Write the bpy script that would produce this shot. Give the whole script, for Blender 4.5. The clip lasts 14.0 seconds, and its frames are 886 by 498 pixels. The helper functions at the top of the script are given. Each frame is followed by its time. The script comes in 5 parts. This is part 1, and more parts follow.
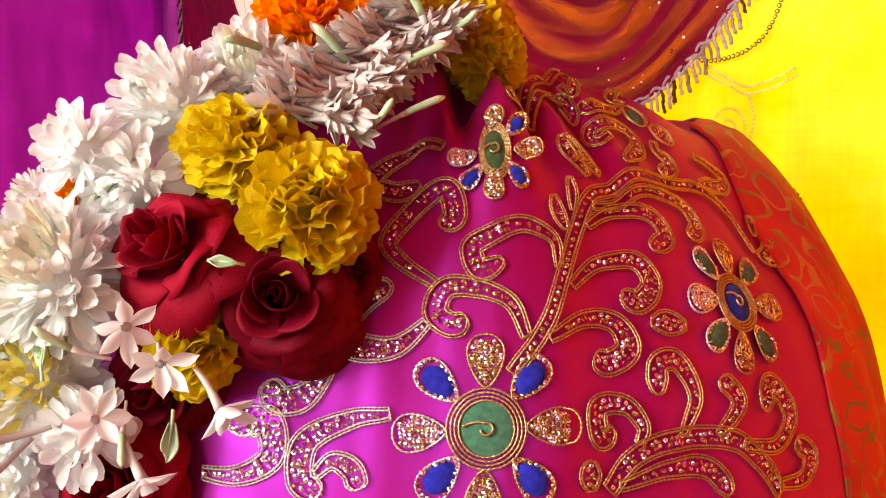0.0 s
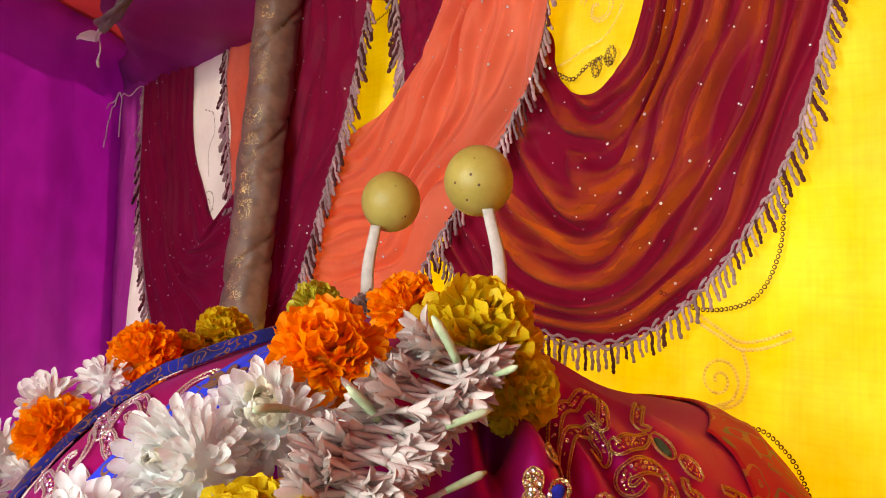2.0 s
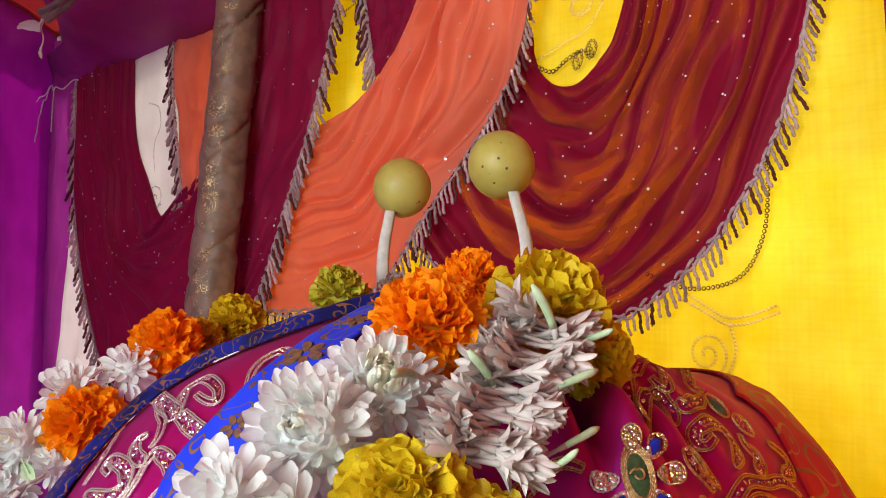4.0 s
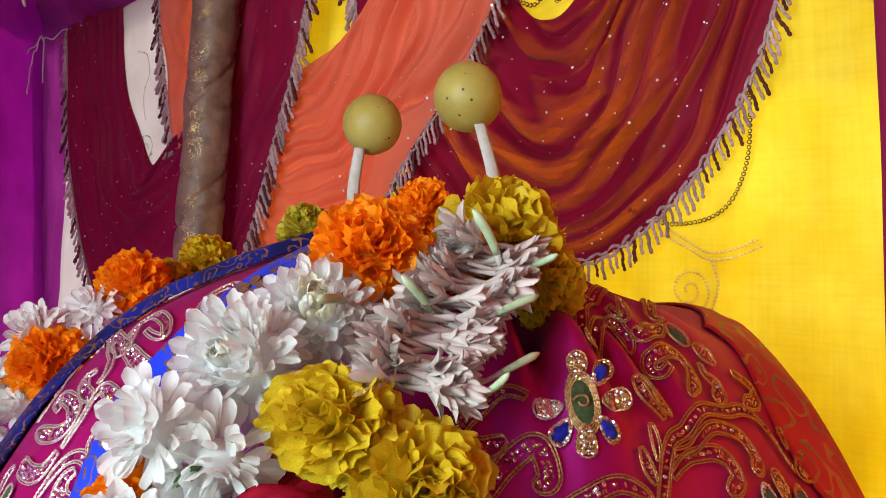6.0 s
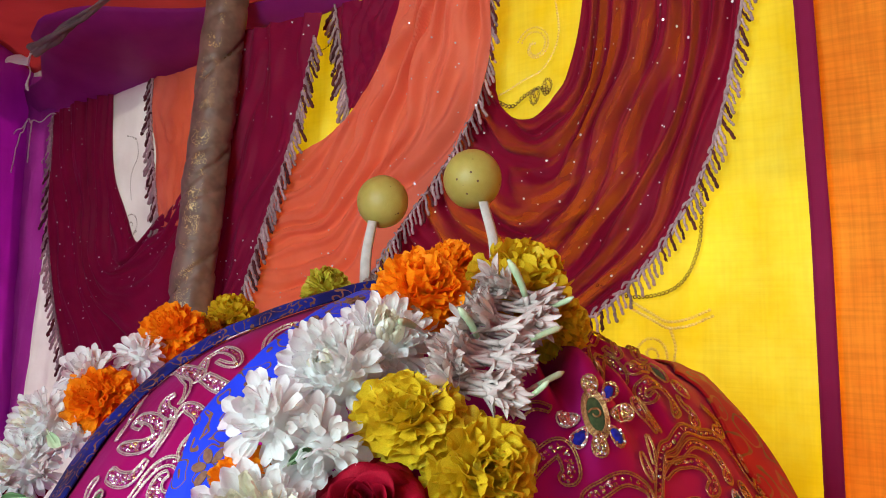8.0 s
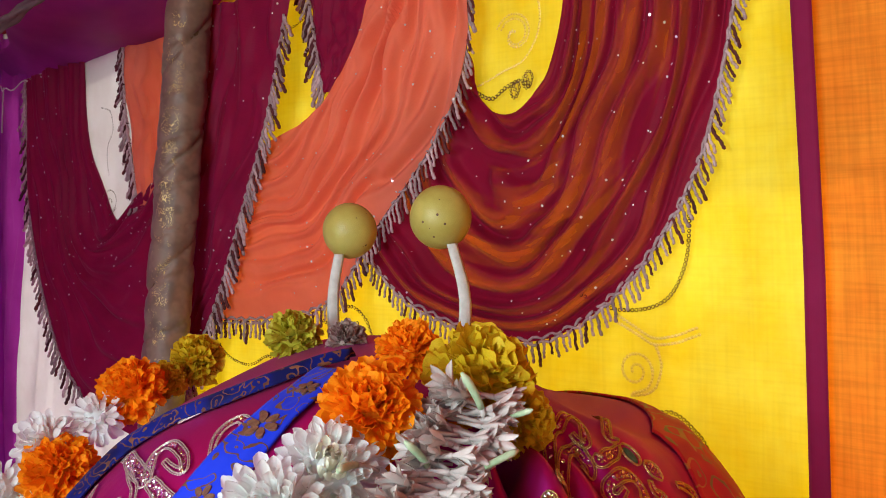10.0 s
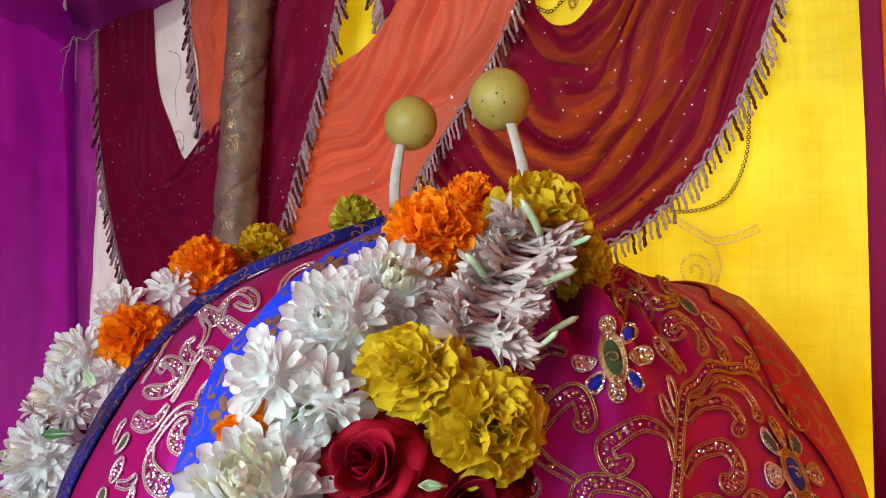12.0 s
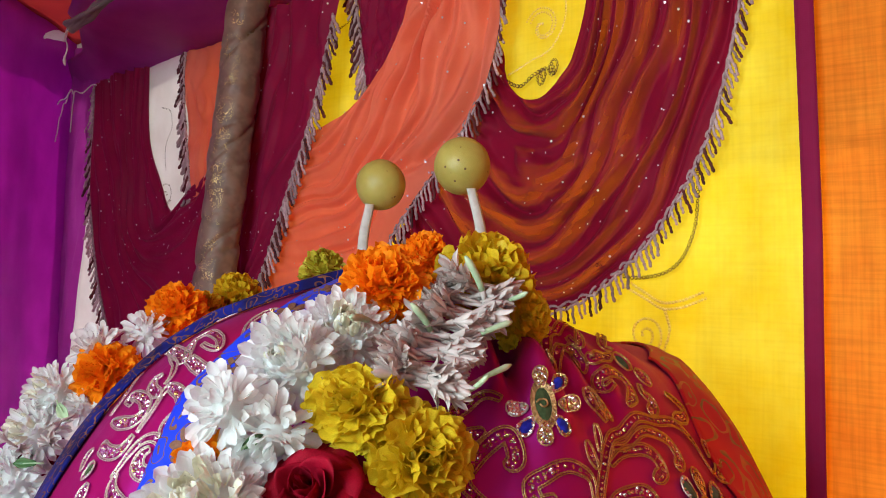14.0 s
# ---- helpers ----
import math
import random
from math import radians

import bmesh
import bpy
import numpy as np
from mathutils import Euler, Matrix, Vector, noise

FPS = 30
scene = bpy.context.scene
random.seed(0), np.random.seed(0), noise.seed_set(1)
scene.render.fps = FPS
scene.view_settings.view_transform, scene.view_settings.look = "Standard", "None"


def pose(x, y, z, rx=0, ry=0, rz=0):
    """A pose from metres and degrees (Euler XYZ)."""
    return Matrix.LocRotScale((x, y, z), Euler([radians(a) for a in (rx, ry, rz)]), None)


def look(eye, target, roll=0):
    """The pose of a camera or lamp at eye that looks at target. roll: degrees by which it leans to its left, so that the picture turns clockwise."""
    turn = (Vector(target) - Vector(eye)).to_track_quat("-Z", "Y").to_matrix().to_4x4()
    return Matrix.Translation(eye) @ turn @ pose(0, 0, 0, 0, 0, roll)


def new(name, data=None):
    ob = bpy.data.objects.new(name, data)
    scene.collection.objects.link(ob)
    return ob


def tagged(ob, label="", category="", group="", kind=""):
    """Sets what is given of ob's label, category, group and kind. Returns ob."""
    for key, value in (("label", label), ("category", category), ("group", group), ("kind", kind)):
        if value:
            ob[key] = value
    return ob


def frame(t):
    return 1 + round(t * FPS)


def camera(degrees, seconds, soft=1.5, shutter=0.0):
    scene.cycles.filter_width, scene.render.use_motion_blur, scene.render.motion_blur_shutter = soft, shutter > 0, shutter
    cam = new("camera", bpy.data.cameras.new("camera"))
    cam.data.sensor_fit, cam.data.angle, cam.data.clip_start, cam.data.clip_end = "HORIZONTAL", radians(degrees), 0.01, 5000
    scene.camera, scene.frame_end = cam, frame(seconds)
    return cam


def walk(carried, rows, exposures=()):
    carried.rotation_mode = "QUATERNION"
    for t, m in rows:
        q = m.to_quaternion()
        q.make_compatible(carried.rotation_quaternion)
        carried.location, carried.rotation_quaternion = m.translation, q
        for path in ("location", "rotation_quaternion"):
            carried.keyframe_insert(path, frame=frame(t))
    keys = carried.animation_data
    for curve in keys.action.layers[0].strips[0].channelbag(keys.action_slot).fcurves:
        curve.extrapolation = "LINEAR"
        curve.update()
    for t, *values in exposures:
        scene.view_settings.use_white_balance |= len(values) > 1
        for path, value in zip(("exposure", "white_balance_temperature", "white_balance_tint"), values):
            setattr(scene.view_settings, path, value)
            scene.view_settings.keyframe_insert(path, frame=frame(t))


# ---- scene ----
cam = camera(52.0, 14.0, soft=0.95)
PATH = [
    (0, (0.015, 0.003, 1.114), (-0.004, 1.996, 0.947), -0.1),
    (0.3, (0.016, 0.015, 1.127), (0.038, 2.012, 1.016), -0.7),
    (0.5, (0.011, 0.025, 1.143), (0.057, 2.022, 1.033), 0.7),
    (0.7, (0.006, 0.024, 1.153), (0.06, 2.023, 1.086), 0.2),
    (1, (-0.004, 0.036, 1.173), (0.064, 2.034, 1.131), 0.9),
    (1.5, (-0.015, 0.033, 1.2), (0.063, 2.031, 1.218), 0.9),
    (2, (-0.035, 0.039, 1.23), (0.092, 2.034, 1.294), 2.4),
    (2.2, (-0.05, 0.037, 1.24), (0.095, 2.031, 1.309), 2.8),
    (4.3, (-0.136, 0.032, 1.204), (0.246, 1.994, 1.277), 0.9),
    (4.5, (-0.13, 0.04, 1.198), (0.223, 2.007, 1.265), -0.2),
    (5, (-0.1, 0.054, 1.186), (0.146, 2.039, 1.21), -2.3),
    (5.5, (-0.091, 0.048, 1.193), (0.173, 2.03, 1.174), 0.6),
    (6, (-0.095, 0.038, 1.2), (0.231, 2.012, 1.171), 0.4),
    (6.5, (-0.137, 0.024, 1.191), (0.22, 1.992, 1.168), 2.0),
    (7, (-0.186, -0.022, 1.176), (0.221, 1.935, 1.248), 1.7),
    (7.5, (-0.199, -0.052, 1.162), (0.281, 1.884, 1.316), 2.3),
    (8, (-0.176, -0.053, 1.167), (0.298, 1.881, 1.357), 1.5),
    (8.2, (-0.157, -0.049, 1.171), (0.308, 1.887, 1.362), 0.9),
    (10.3, (-0.135, -0.018, 1.295), (0.315, 1.929, 1.229), 0.1),
    (10.5, (-0.143, -0.012, 1.284), (0.3, 1.936, 1.204), -0.0),
    (11, (-0.153, -0.002, 1.262), (0.263, 1.95, 1.128), 0.6),
    (11.5, (-0.152, -0.022, 1.233), (0.242, 1.935, 1.122), 1.3),
    (12, (-0.14, -0.042, 1.197), (0.192, 1.93, 1.147), 0.1),
    (12.5, (-0.135, -0.045, 1.174), (0.176, 1.931, 1.156), 1.2),
    (13, (-0.131, -0.052, 1.167), (0.166, 1.925, 1.182), 1.6),
    (13.5, (-0.126, -0.071, 1.174), (0.168, 1.907, 1.211), 2.3),
    (14, (-0.125, -0.096, 1.191), (0.228, 1.87, 1.281), 2.3),
]
walk(cam, [(t, look(eye, target, roll)) for t, eye, target, roll in PATH], [(0.0, 1.68, 7800, 16), (1.0, 1.62, 7700, 16), (2.0, 1.30, 7400, 14), (4.5, 1.10, 6550, 8), (7.5, 1.03, 6300, 6), (14.0, 1.03, 6250, 5)])

# ---- world, sun and a lamp standing in for the open tent side ----
world = bpy.data.worlds.new("sky")
scene.world = world
world.use_nodes = True
wn = world.node_tree.nodes
sky = wn.new("ShaderNodeTexSky")
sky.sky_type, sky.sun_disc = "NISHITA", False
SUN_ELEVATION, SUN_AZIMUTH = 38.0, -9.0
sky.sun_elevation, sky.sun_rotation = radians(SUN_ELEVATION), radians(SUN_AZIMUTH)
world.node_tree.links.new(sky.outputs[0], wn["Background"].inputs[0])
wn["Background"].inputs[1].default_value = 0.12

sun = new("sun", bpy.data.lights.new("sun", "SUN"))
sun.data.energy, sun.data.angle, sun.data.color = 5.0, radians(0.5), (1.0, 0.95, 0.86)
se, sa = radians(SUN_ELEVATION), radians(SUN_AZIMUTH)
sun.matrix_world = look((0, 0, 0), (-math.sin(sa) * math.cos(se), -math.cos(sa) * math.cos(se), -math.sin(se)))

# Added area lamp in place of daylight through the unseen open side.
opening = new("opening_stand_in", bpy.data.lights.new("opening_stand_in", "AREA"))
opening.data.shape, opening.data.size, opening.data.size_y = "RECTANGLE", 0.7, 0.9
opening.data.energy, opening.data.color = 17.5, (0.80, 0.96, 1.0)
opening.matrix_world = look((-0.92, -0.26, 1.58), (-0.1, 0.62, 1.1))


# ---- materials ----
def nodes_of(name):
    m = bpy.data.materials.new(name)
    m.use_nodes = True
    t = m.node_tree
    return m, t, t.nodes["Principled BSDF"], t.nodes["Material Output"]


def link(t, a, b):
    t.links.new(a, b)


def noise_node(t, scale, detail=4.0, rough=0.6, coord="Object"):
    tc = t.nodes.new("ShaderNodeTexCoord")
    n = t.nodes.new("ShaderNodeTexNoise")
    n.inputs["Scale"].default_value, n.inputs["Detail"].default_value, n.inputs["Roughness"].default_value = scale, detail, rough
    link(t, tc.outputs[coord], n.inputs["Vector"])
    return n


def ramp(t, value, stops):
    r = t.nodes.new("ShaderNodeValToRGB")
    e = r.color_ramp.elements
    while len(e) < len(stops):
        e.new(0.5)
    for k, (pos, col) in enumerate(stops):
        e[k].position, e[k].color = pos, (*col, 1)
    link(t, value, r.inputs[0])
    return r.outputs[0]


def bump(t, bsdf, height, strength, distance):
    b = t.nodes.new("ShaderNodeBump")
    b.inputs["Strength"].default_value, b.inputs["Distance"].default_value = strength, distance
    link(t, height, b.inputs["Height"])
    link(t, b.outputs[0], bsdf.inputs["Normal"])
    return b


def surface(name, dark, light, rough=0.6, metal=0.0, scale=40.0, bump_scale=600.0, bump_by=0.0003, sheen=0.0, through_by=0.0, spec=0.5, coat=0.0, vary=0.0):
    """A plain surface of two mixed tones with grain; through_by lets light shine through it."""
    m, t, b, out = nodes_of(name)
    n = noise_node(t, scale)
    col = ramp(t, n.outputs[0], [(0.35, dark), (0.65, light)])
    if vary:
        info = t.nodes.new("ShaderNodeObjectInfo")
        hsv = t.nodes.new("ShaderNodeHueSaturation")
        mr = t.nodes.new("ShaderNodeMapRange")
        mr.inputs["To Min"].default_value, mr.inputs["To Max"].default_value = 1 - vary, 1 + vary * 0.4
        link(t, info.outputs["Random"], mr.inputs["Value"])
        link(t, mr.outputs[0], hsv.inputs["Value"])
        link(t, col, hsv.inputs["Color"])
        col = hsv.outputs[0]
    link(t, col, b.inputs["Base Color"])
    b.inputs["Roughness"].default_value, b.inputs["Metallic"].default_value = rough, metal
    b.inputs["Specular IOR Level"].default_value = spec
    b.inputs["Sheen Weight"].default_value = sheen
    b.inputs["Coat Weight"].default_value = coat
    if bump_by:
        bump(t, b, noise_node(t, bump_scale, 3.0).outputs[0], 0.6, bump_by)
    if through_by:
        tr = t.nodes.new("ShaderNodeBsdfTranslucent")
        link(t, col, tr.inputs["Color"])
        mix = t.nodes.new("ShaderNodeMixShader")
        mix.inputs[0].default_value = through_by
        link(t, b.outputs[0], mix.inputs[1])
        link(t, tr.outputs[0], mix.inputs[2])
        link(t, mix.outputs[0], out.inputs[0])
    return m


def woven(name, dark, light, rough=0.5, through_by=0.3, thread=900.0, clear=0.0, sheen=0.3, density=False, streak=0.0, tint=(0.9, 0.28, 0.30)):
    """Thin cloth: fine crossing threads, slight unevenness, light through it; clear lets one see through the gauze."""
    m, t, b, out = nodes_of(name)
    uv = t.nodes.new("ShaderNodeUVMap")
    waves = []
    for axis in ("X", "Y"):
        w = t.nodes.new("ShaderNodeTexWave")
        w.bands_direction = axis
        w.inputs["Scale"].default_value, w.inputs["Distortion"].default_value = thread / 6.3, 1.5
        link(t, uv.outputs[0], w.inputs["Vector"])
        waves.append(w.outputs["Fac"])
    mul = t.nodes.new("ShaderNodeMath")
    mul.operation = "ADD"
    link(t, waves[0], mul.inputs[0])
    link(t, waves[1], mul.inputs[1])
    n = noise_node(t, 14.0, 5.0)
    col = ramp(t, n.outputs[0], [(0.3, dark), (0.7, light)])
    if streak:
        mp = t.nodes.new("ShaderNodeMapping")
        mp.inputs["Scale"].default_value = (120.0, 5.0, 1.0)
        link(t, uv.outputs[0], mp.inputs["Vector"])
        sn = t.nodes.new("ShaderNodeTexNoise")
        sn.inputs["Scale"].default_value, sn.inputs["Detail"].default_value = 2.0, 6.0
        link(t, mp.outputs[0], sn.inputs["Vector"])
        mx = t.nodes.new("ShaderNodeMixRGB")
        mx.blend_type = "MULTIPLY"
        mx.inputs[0].default_value = streak
        link(t, col, mx.inputs[1])
        link(t, ramp(t, sn.outputs[0], [(0.3, (0.55, 0.5, 0.45)), (0.6, (1.0, 1.0, 1.0))]), mx.inputs[2])
        col = mx.outputs[0]
        mp2 = t.nodes.new("ShaderNodeMapping")
        mp2.inputs["Scale"].default_value = (7.0, 130.0, 1.0)
        link(t, uv.outputs[0], mp2.inputs["Vector"])
        sn2 = t.nodes.new("ShaderNodeTexNoise")
        sn2.inputs["Scale"].default_value, sn2.inputs["Detail"].default_value = 2.0, 6.0
        link(t, mp2.outputs[0], sn2.inputs["Vector"])
        mx2 = t.nodes.new("ShaderNodeMixRGB")
        mx2.blend_type = "MULTIPLY"
        mx2.inputs[0].default_value = streak
        link(t, col, mx2.inputs[1])
        link(t, ramp(t, sn2.outputs[0], [(0.3, (0.6, 0.52, 0.45)), (0.58, (1.0, 1.0, 1.0))]), mx2.inputs[2])
        col = mx2.outputs[0]
    link(t, col, b.inputs["Base Color"])
    b.inputs["Roughness"].default_value, b.inputs["Sheen Weight"].default_value = rough, sheen
    b.inputs["Specular IOR Level"].default_value = 0.12
    bump(t, b, mul.outputs[0], 0.25, 0.0002)
    tr = t.nodes.new("ShaderNodeBsdfTranslucent")
    link(t, col, tr.inputs["Color"])
    mix = t.nodes.new("ShaderNodeMixShader")
    mix.inputs[0].default_value = through_by
    link(t, b.outputs[0], mix.inputs[1])
    link(t, tr.outputs[0], mix.inputs[2])
    last = mix.outputs[0]
    if clear:
        tp = t.nodes.new("ShaderNodeBsdfTransparent")
        m2 = t.nodes.new("ShaderNodeMixShader")
        m2.inputs[0].default_value = clear
        if density:
            at = t.nodes.new("ShaderNodeAttribute")
            at.attribute_name = "layers"
            mr = t.nodes.new("ShaderNodeMapRange")
            mr.inputs["From Min"].default_value, mr.inputs["From Max"].default_value = 0.0, 1.0
            mr.inputs["To Min"].default_value, mr.inputs["To Max"].default_value = clear, 0.0
            link(t, at.outputs["Fac"], mr.inputs["Value"])
            link(t, mr.outputs[0], m2.inputs[0])
        tp.inputs["Color"].default_value = (*tint, 1)
        link(t, last, m2.inputs[1])
        link(t, tp.outputs[0], m2.inputs[2])
        last = m2.outputs[0]
    link(t, last, out.inputs[0])
    return m


def brocade(name, ground, ground2, thread_a, thread_b, scale, amount, rough=0.5, warp=0.6, patchy=0.0, spec=0.5, column=False):
    """Cloth with a woven scroll pattern in a shinier thread."""
    m, t, b, out = nodes_of(name)
    tc = t.nodes.new("ShaderNodeTexCoord")
    n = t.nodes.new("ShaderNodeTexNoise")
    n.inputs["Scale"].default_value, n.inputs["Detail"].default_value = scale * 0.7, 1.5
    link(t, tc.outputs["Object"], n.inputs["Vector"])
    mixv = t.nodes.new("ShaderNodeMixRGB")
    mixv.blend_type = "ADD"
    mixv.inputs[0].default_value = warp / scale * 3
    link(t, tc.outputs["Object"], mixv.inputs[1])
    link(t, n.outputs["Color"], mixv.inputs[2])
    v = t.nodes.new("ShaderNodeTexVoronoi")
    v.feature = "SMOOTH_F1"
    v.inputs["Scale"].default_value, v.inputs["Smoothness"].default_value = scale, 0.3
    link(t, mixv.outputs[0], v.inputs["Vector"])
    w = t.nodes.new("ShaderNodeMath")
    w.operation = "SINE"
    k = t.nodes.new("ShaderNodeMath")
    k.operation = "MULTIPLY"
    k.inputs[1].default_value = 17.0
    link(t, v.outputs["Distance"], k.inputs[0])
    link(t, k.outputs[0], w.inputs[0])
    mask = ramp(t, w.outputs[0], [(amount, (0, 0, 0)), (min(0.99, amount + 0.08), (1, 1, 1))])
    if patchy:
        pm = t.nodes.new("ShaderNodeMixRGB")
        pm.blend_type = "MULTIPLY"
        pm.inputs[0].default_value = 1.0
        link(t, mask, pm.inputs[1])
        link(t, ramp(t, noise_node(t, patchy, 3.0).outputs[0], [(0.50, (0, 0, 0)), (0.58, (1, 1, 1))]), pm.inputs[2])
        mask = pm.outputs[0]
    if column:
        # the gold weave runs down the cloth in two columns
        uvn = t.nodes.new("ShaderNodeUVMap")
        sep = t.nodes.new("ShaderNodeSeparateXYZ")
        link(t, uvn.outputs[0], sep.inputs[0])
        cm = t.nodes.new("ShaderNodeMixRGB")
        cm.blend_type = "MULTIPLY"
        cm.inputs[0].default_value = 1.0
        link(t, mask, cm.inputs[1])
        link(t, ramp(t, sep.outputs[0], [(0.12, (0, 0, 0)), (0.14, (1, 1, 1)), (0.24, (1, 1, 1)), (0.26, (0, 0, 0)), (0.590, (0, 0, 0)), (0.61, (1, 1, 1)), (0.735, (1, 1, 1)), (0.755, (0, 0, 0))]), cm.inputs[2])
        mask = cm.outputs[0]
    b.inputs["Specular IOR Level"].default_value = spec
    big = noise_node(t, scale * 0.35, 2.0)
    gcol = ramp(t, big.outputs[0], [(0.4, ground), (0.6, ground2)])
    tcol = ramp(t, noise_node(t, scale * 0.9, 2.0).outputs[0], [(0.42, thread_a), (0.58, thread_b)])
    mix = t.nodes.new("ShaderNodeMixRGB")
    link(t, mask, mix.inputs[0])
    link(t, gcol, mix.inputs[1])
    link(t, tcol, mix.inputs[2])
    link(t, mix.outputs[0], b.inputs["Base Color"])
    b.inputs["Roughness"].default_value, b.inputs["Sheen Weight"].default_value = rough, 0.05
    mt = t.nodes.new("ShaderNodeMath")
    mt.operation = "MULTIPLY"
    mt.inputs[1].default_value = 0.45
    link(t, mask, mt.inputs[0])
    link(t, mt.outputs[0], b.inputs["Metallic"])
    bump(t, b, mask, 0.4, 0.0004)
    return m


def shot_silk(name, dark, light, weft):
    """Shot silk: a deep warp colour under a glossy weft of another hue."""
    m = surface(name, dark, light, rough=0.48, scale=9, bump_scale=1500, bump_by=0.00015, sheen=0.04, spec=0.10)
    t = m.node_tree
    b, out = t.nodes["Principled BSDF"], t.nodes["Material Output"]
    g = t.nodes.new("ShaderNodeBsdfGlossy")
    g.inputs["Color"].default_value, g.inputs["Roughness"].default_value = (*weft, 1), 0.36
    link(t, b.inputs["Normal"].links[0].from_socket, g.inputs["Normal"])
    mix = t.nodes.new("ShaderNodeMixShader")
    mix.inputs[0].default_value = 0.33
    link(t, b.outputs[0], mix.inputs[1])
    link(t, g.outputs[0], mix.inputs[2])
    link(t, mix.outputs[0], out.inputs[0])
    return m


PINK = shot_silk("magenta_silk", (0.27, 0.001, 0.046), (0.36, 0.002, 0.066), (0.66, 0.05, 0.85))
BLUE = brocade("blue_brocade", (0.008, 0.03, 0.55), (0.012, 0.045, 0.68), (0.16, 0.07, 0.045), (0.24, 0.12, 0.06), 60.0, 0.84, rough=0.6, spec=0.2)
DARK_BLUE = brocade("dark_blue_brocade", (0.003, 0.004, 0.06), (0.003, 0.010, 0.17), (0.13, 0.05, 0.03), (0.24, 0.10, 0.05), 95.0, 0.74, rough=0.7, spec=0.15)
RED_BROCADE = brocade("red_brocade", (0.46, 0.010, 0.018), (0.60, 0.030, 0.02), (0.50, 0.17, 0.03), (0.24, 0.15, 0.03), 42.0, 0.74, spec=0.08, rough=0.5)
GOLD_CORD = surface("gold_cord", (0.42, 0.27, 0.10), (0.70, 0.49, 0.23), rough=0.32, metal=0.9, scale=400, bump_scale=2200, bump_by=0.0004)
SILVER_CORD = surface("silver_cord", (0.52, 0.44, 0.36), (0.80, 0.73, 0.65), rough=0.3, metal=0.6, scale=400, bump_scale=2200, bump_by=0.0004)
GOLD_SEQUIN = surface("gold_sequin", (0.36, 0.24, 0.07), (0.66, 0.46, 0.17), rough=0.24, metal=0.80, scale=500, bump_by=0.0)
SILVER_SEQUIN = surface("silver_sequin", (0.78, 0.74, 0.70), (0.95, 0.93, 0.90), rough=0.20, metal=0.85, scale=500, bump_by=0.0)
VELVET_GREEN = surface("green_velvet", (0.012, 0.09, 0.045), (0.03, 0.17, 0.08), rough=0.8, sheen=0.6, scale=300, bump_scale=1500)
VELVET_BLUE = surface("blue_velvet", (0.008, 0.008, 0.20), (0.015, 0.02, 0.40), rough=0.8, spec=0.2, sheen=0.1, scale=300, bump_scale=1500)
OLIVE_VELVET = surface("olive_velvet", (0.030, 0.055, 0.018), (0.065, 0.10, 0.035), rough=0.8, spec=0.2, sheen=0.15, scale=300, bump_scale=1500)

YELLOW = woven("yellow_cotton", (0.91, 0.73, 0.02), (0.97, 0.86, 0.13), rough=0.7, through_by=0.55, streak=0.10, sheen=0.0)
CREAM = woven("cream_cotton", (0.78, 0.74, 0.70), (0.88, 0.85, 0.82), rough=0.7, through_by=0.55, sheen=0.0)
ORANGE = woven("orange_cotton", (0.86, 0.34, 0.03), (0.94, 0.47, 0.06), rough=0.7, through_by=0.55, streak=0.32, sheen=0.0)
HEM = woven("plum_hem", (0.26, 0.006, 0.06), (0.32, 0.01, 0.08), rough=0.6, through_by=0.2)
MAROON = woven("maroon_chiffon", (0.19, 0.0015, 0.020), (0.26, 0.003, 0.030), rough=0.6, through_by=0.12, clear=0.46, density=True, sheen=0.05)
MAROON_DENSE = woven("maroon_chiffon_double", (0.22, 0.004, 0.042), (0.29, 0.007, 0.056), rough=0.55, through_by=0.15, sheen=0.05)
CORAL = woven("coral_chiffon", (0.84, 0.19, 0.105), (0.92, 0.25, 0.15), rough=0.55, through_by=0.34, sheen=0.05)
PURPLE = woven("purple_satin", (0.44, 0.038, 0.40), (0.54, 0.060, 0.49), rough=0.40, through_by=0.65, sheen=0.1)
CEILING_RED = woven("red_cloth", (0.32, 0.018, 0.018), (0.42, 0.03, 0.026), rough=0.6, through_by=0.20, sheen=0.0)
POLE_CLOTH = brocade("brown_gold_wrap", (0.17, 0.115, 0.075), (0.25, 0.175, 0.115), (0.62, 0.46, 0.16), (0.78, 0.62, 0.26), 120.0, 0.70, rough=0.5, warp=1.2, column=True, patchy=55.0)
TASSEL = surface("mauve_tassel", (0.40, 0.26, 0.26), (0.62, 0.47, 0.46), rough=0.8, scale=150, bump_scale=900, bump_by=0.0006, vary=0.45)
TASSEL_DARK = surface("maroon_tassel", (0.07, 0.012, 0.015), (0.16, 0.03, 0.03), rough=0.8, scale=150, bump_scale=900, bump_by=0.0006, vary=0.4)
BLACK_SEQUIN = surface("dark_sequin", (0.05, 0.025, 0.01), (0.16, 0.09, 0.03), rough=0.3, metal=0.6, bump_by=0)
PALE_SEQUIN = surface("pale_gold_sequin", (0.66, 0.46, 0.16), (0.86, 0.68, 0.34), rough=0.35, metal=0.25, bump_by=0)

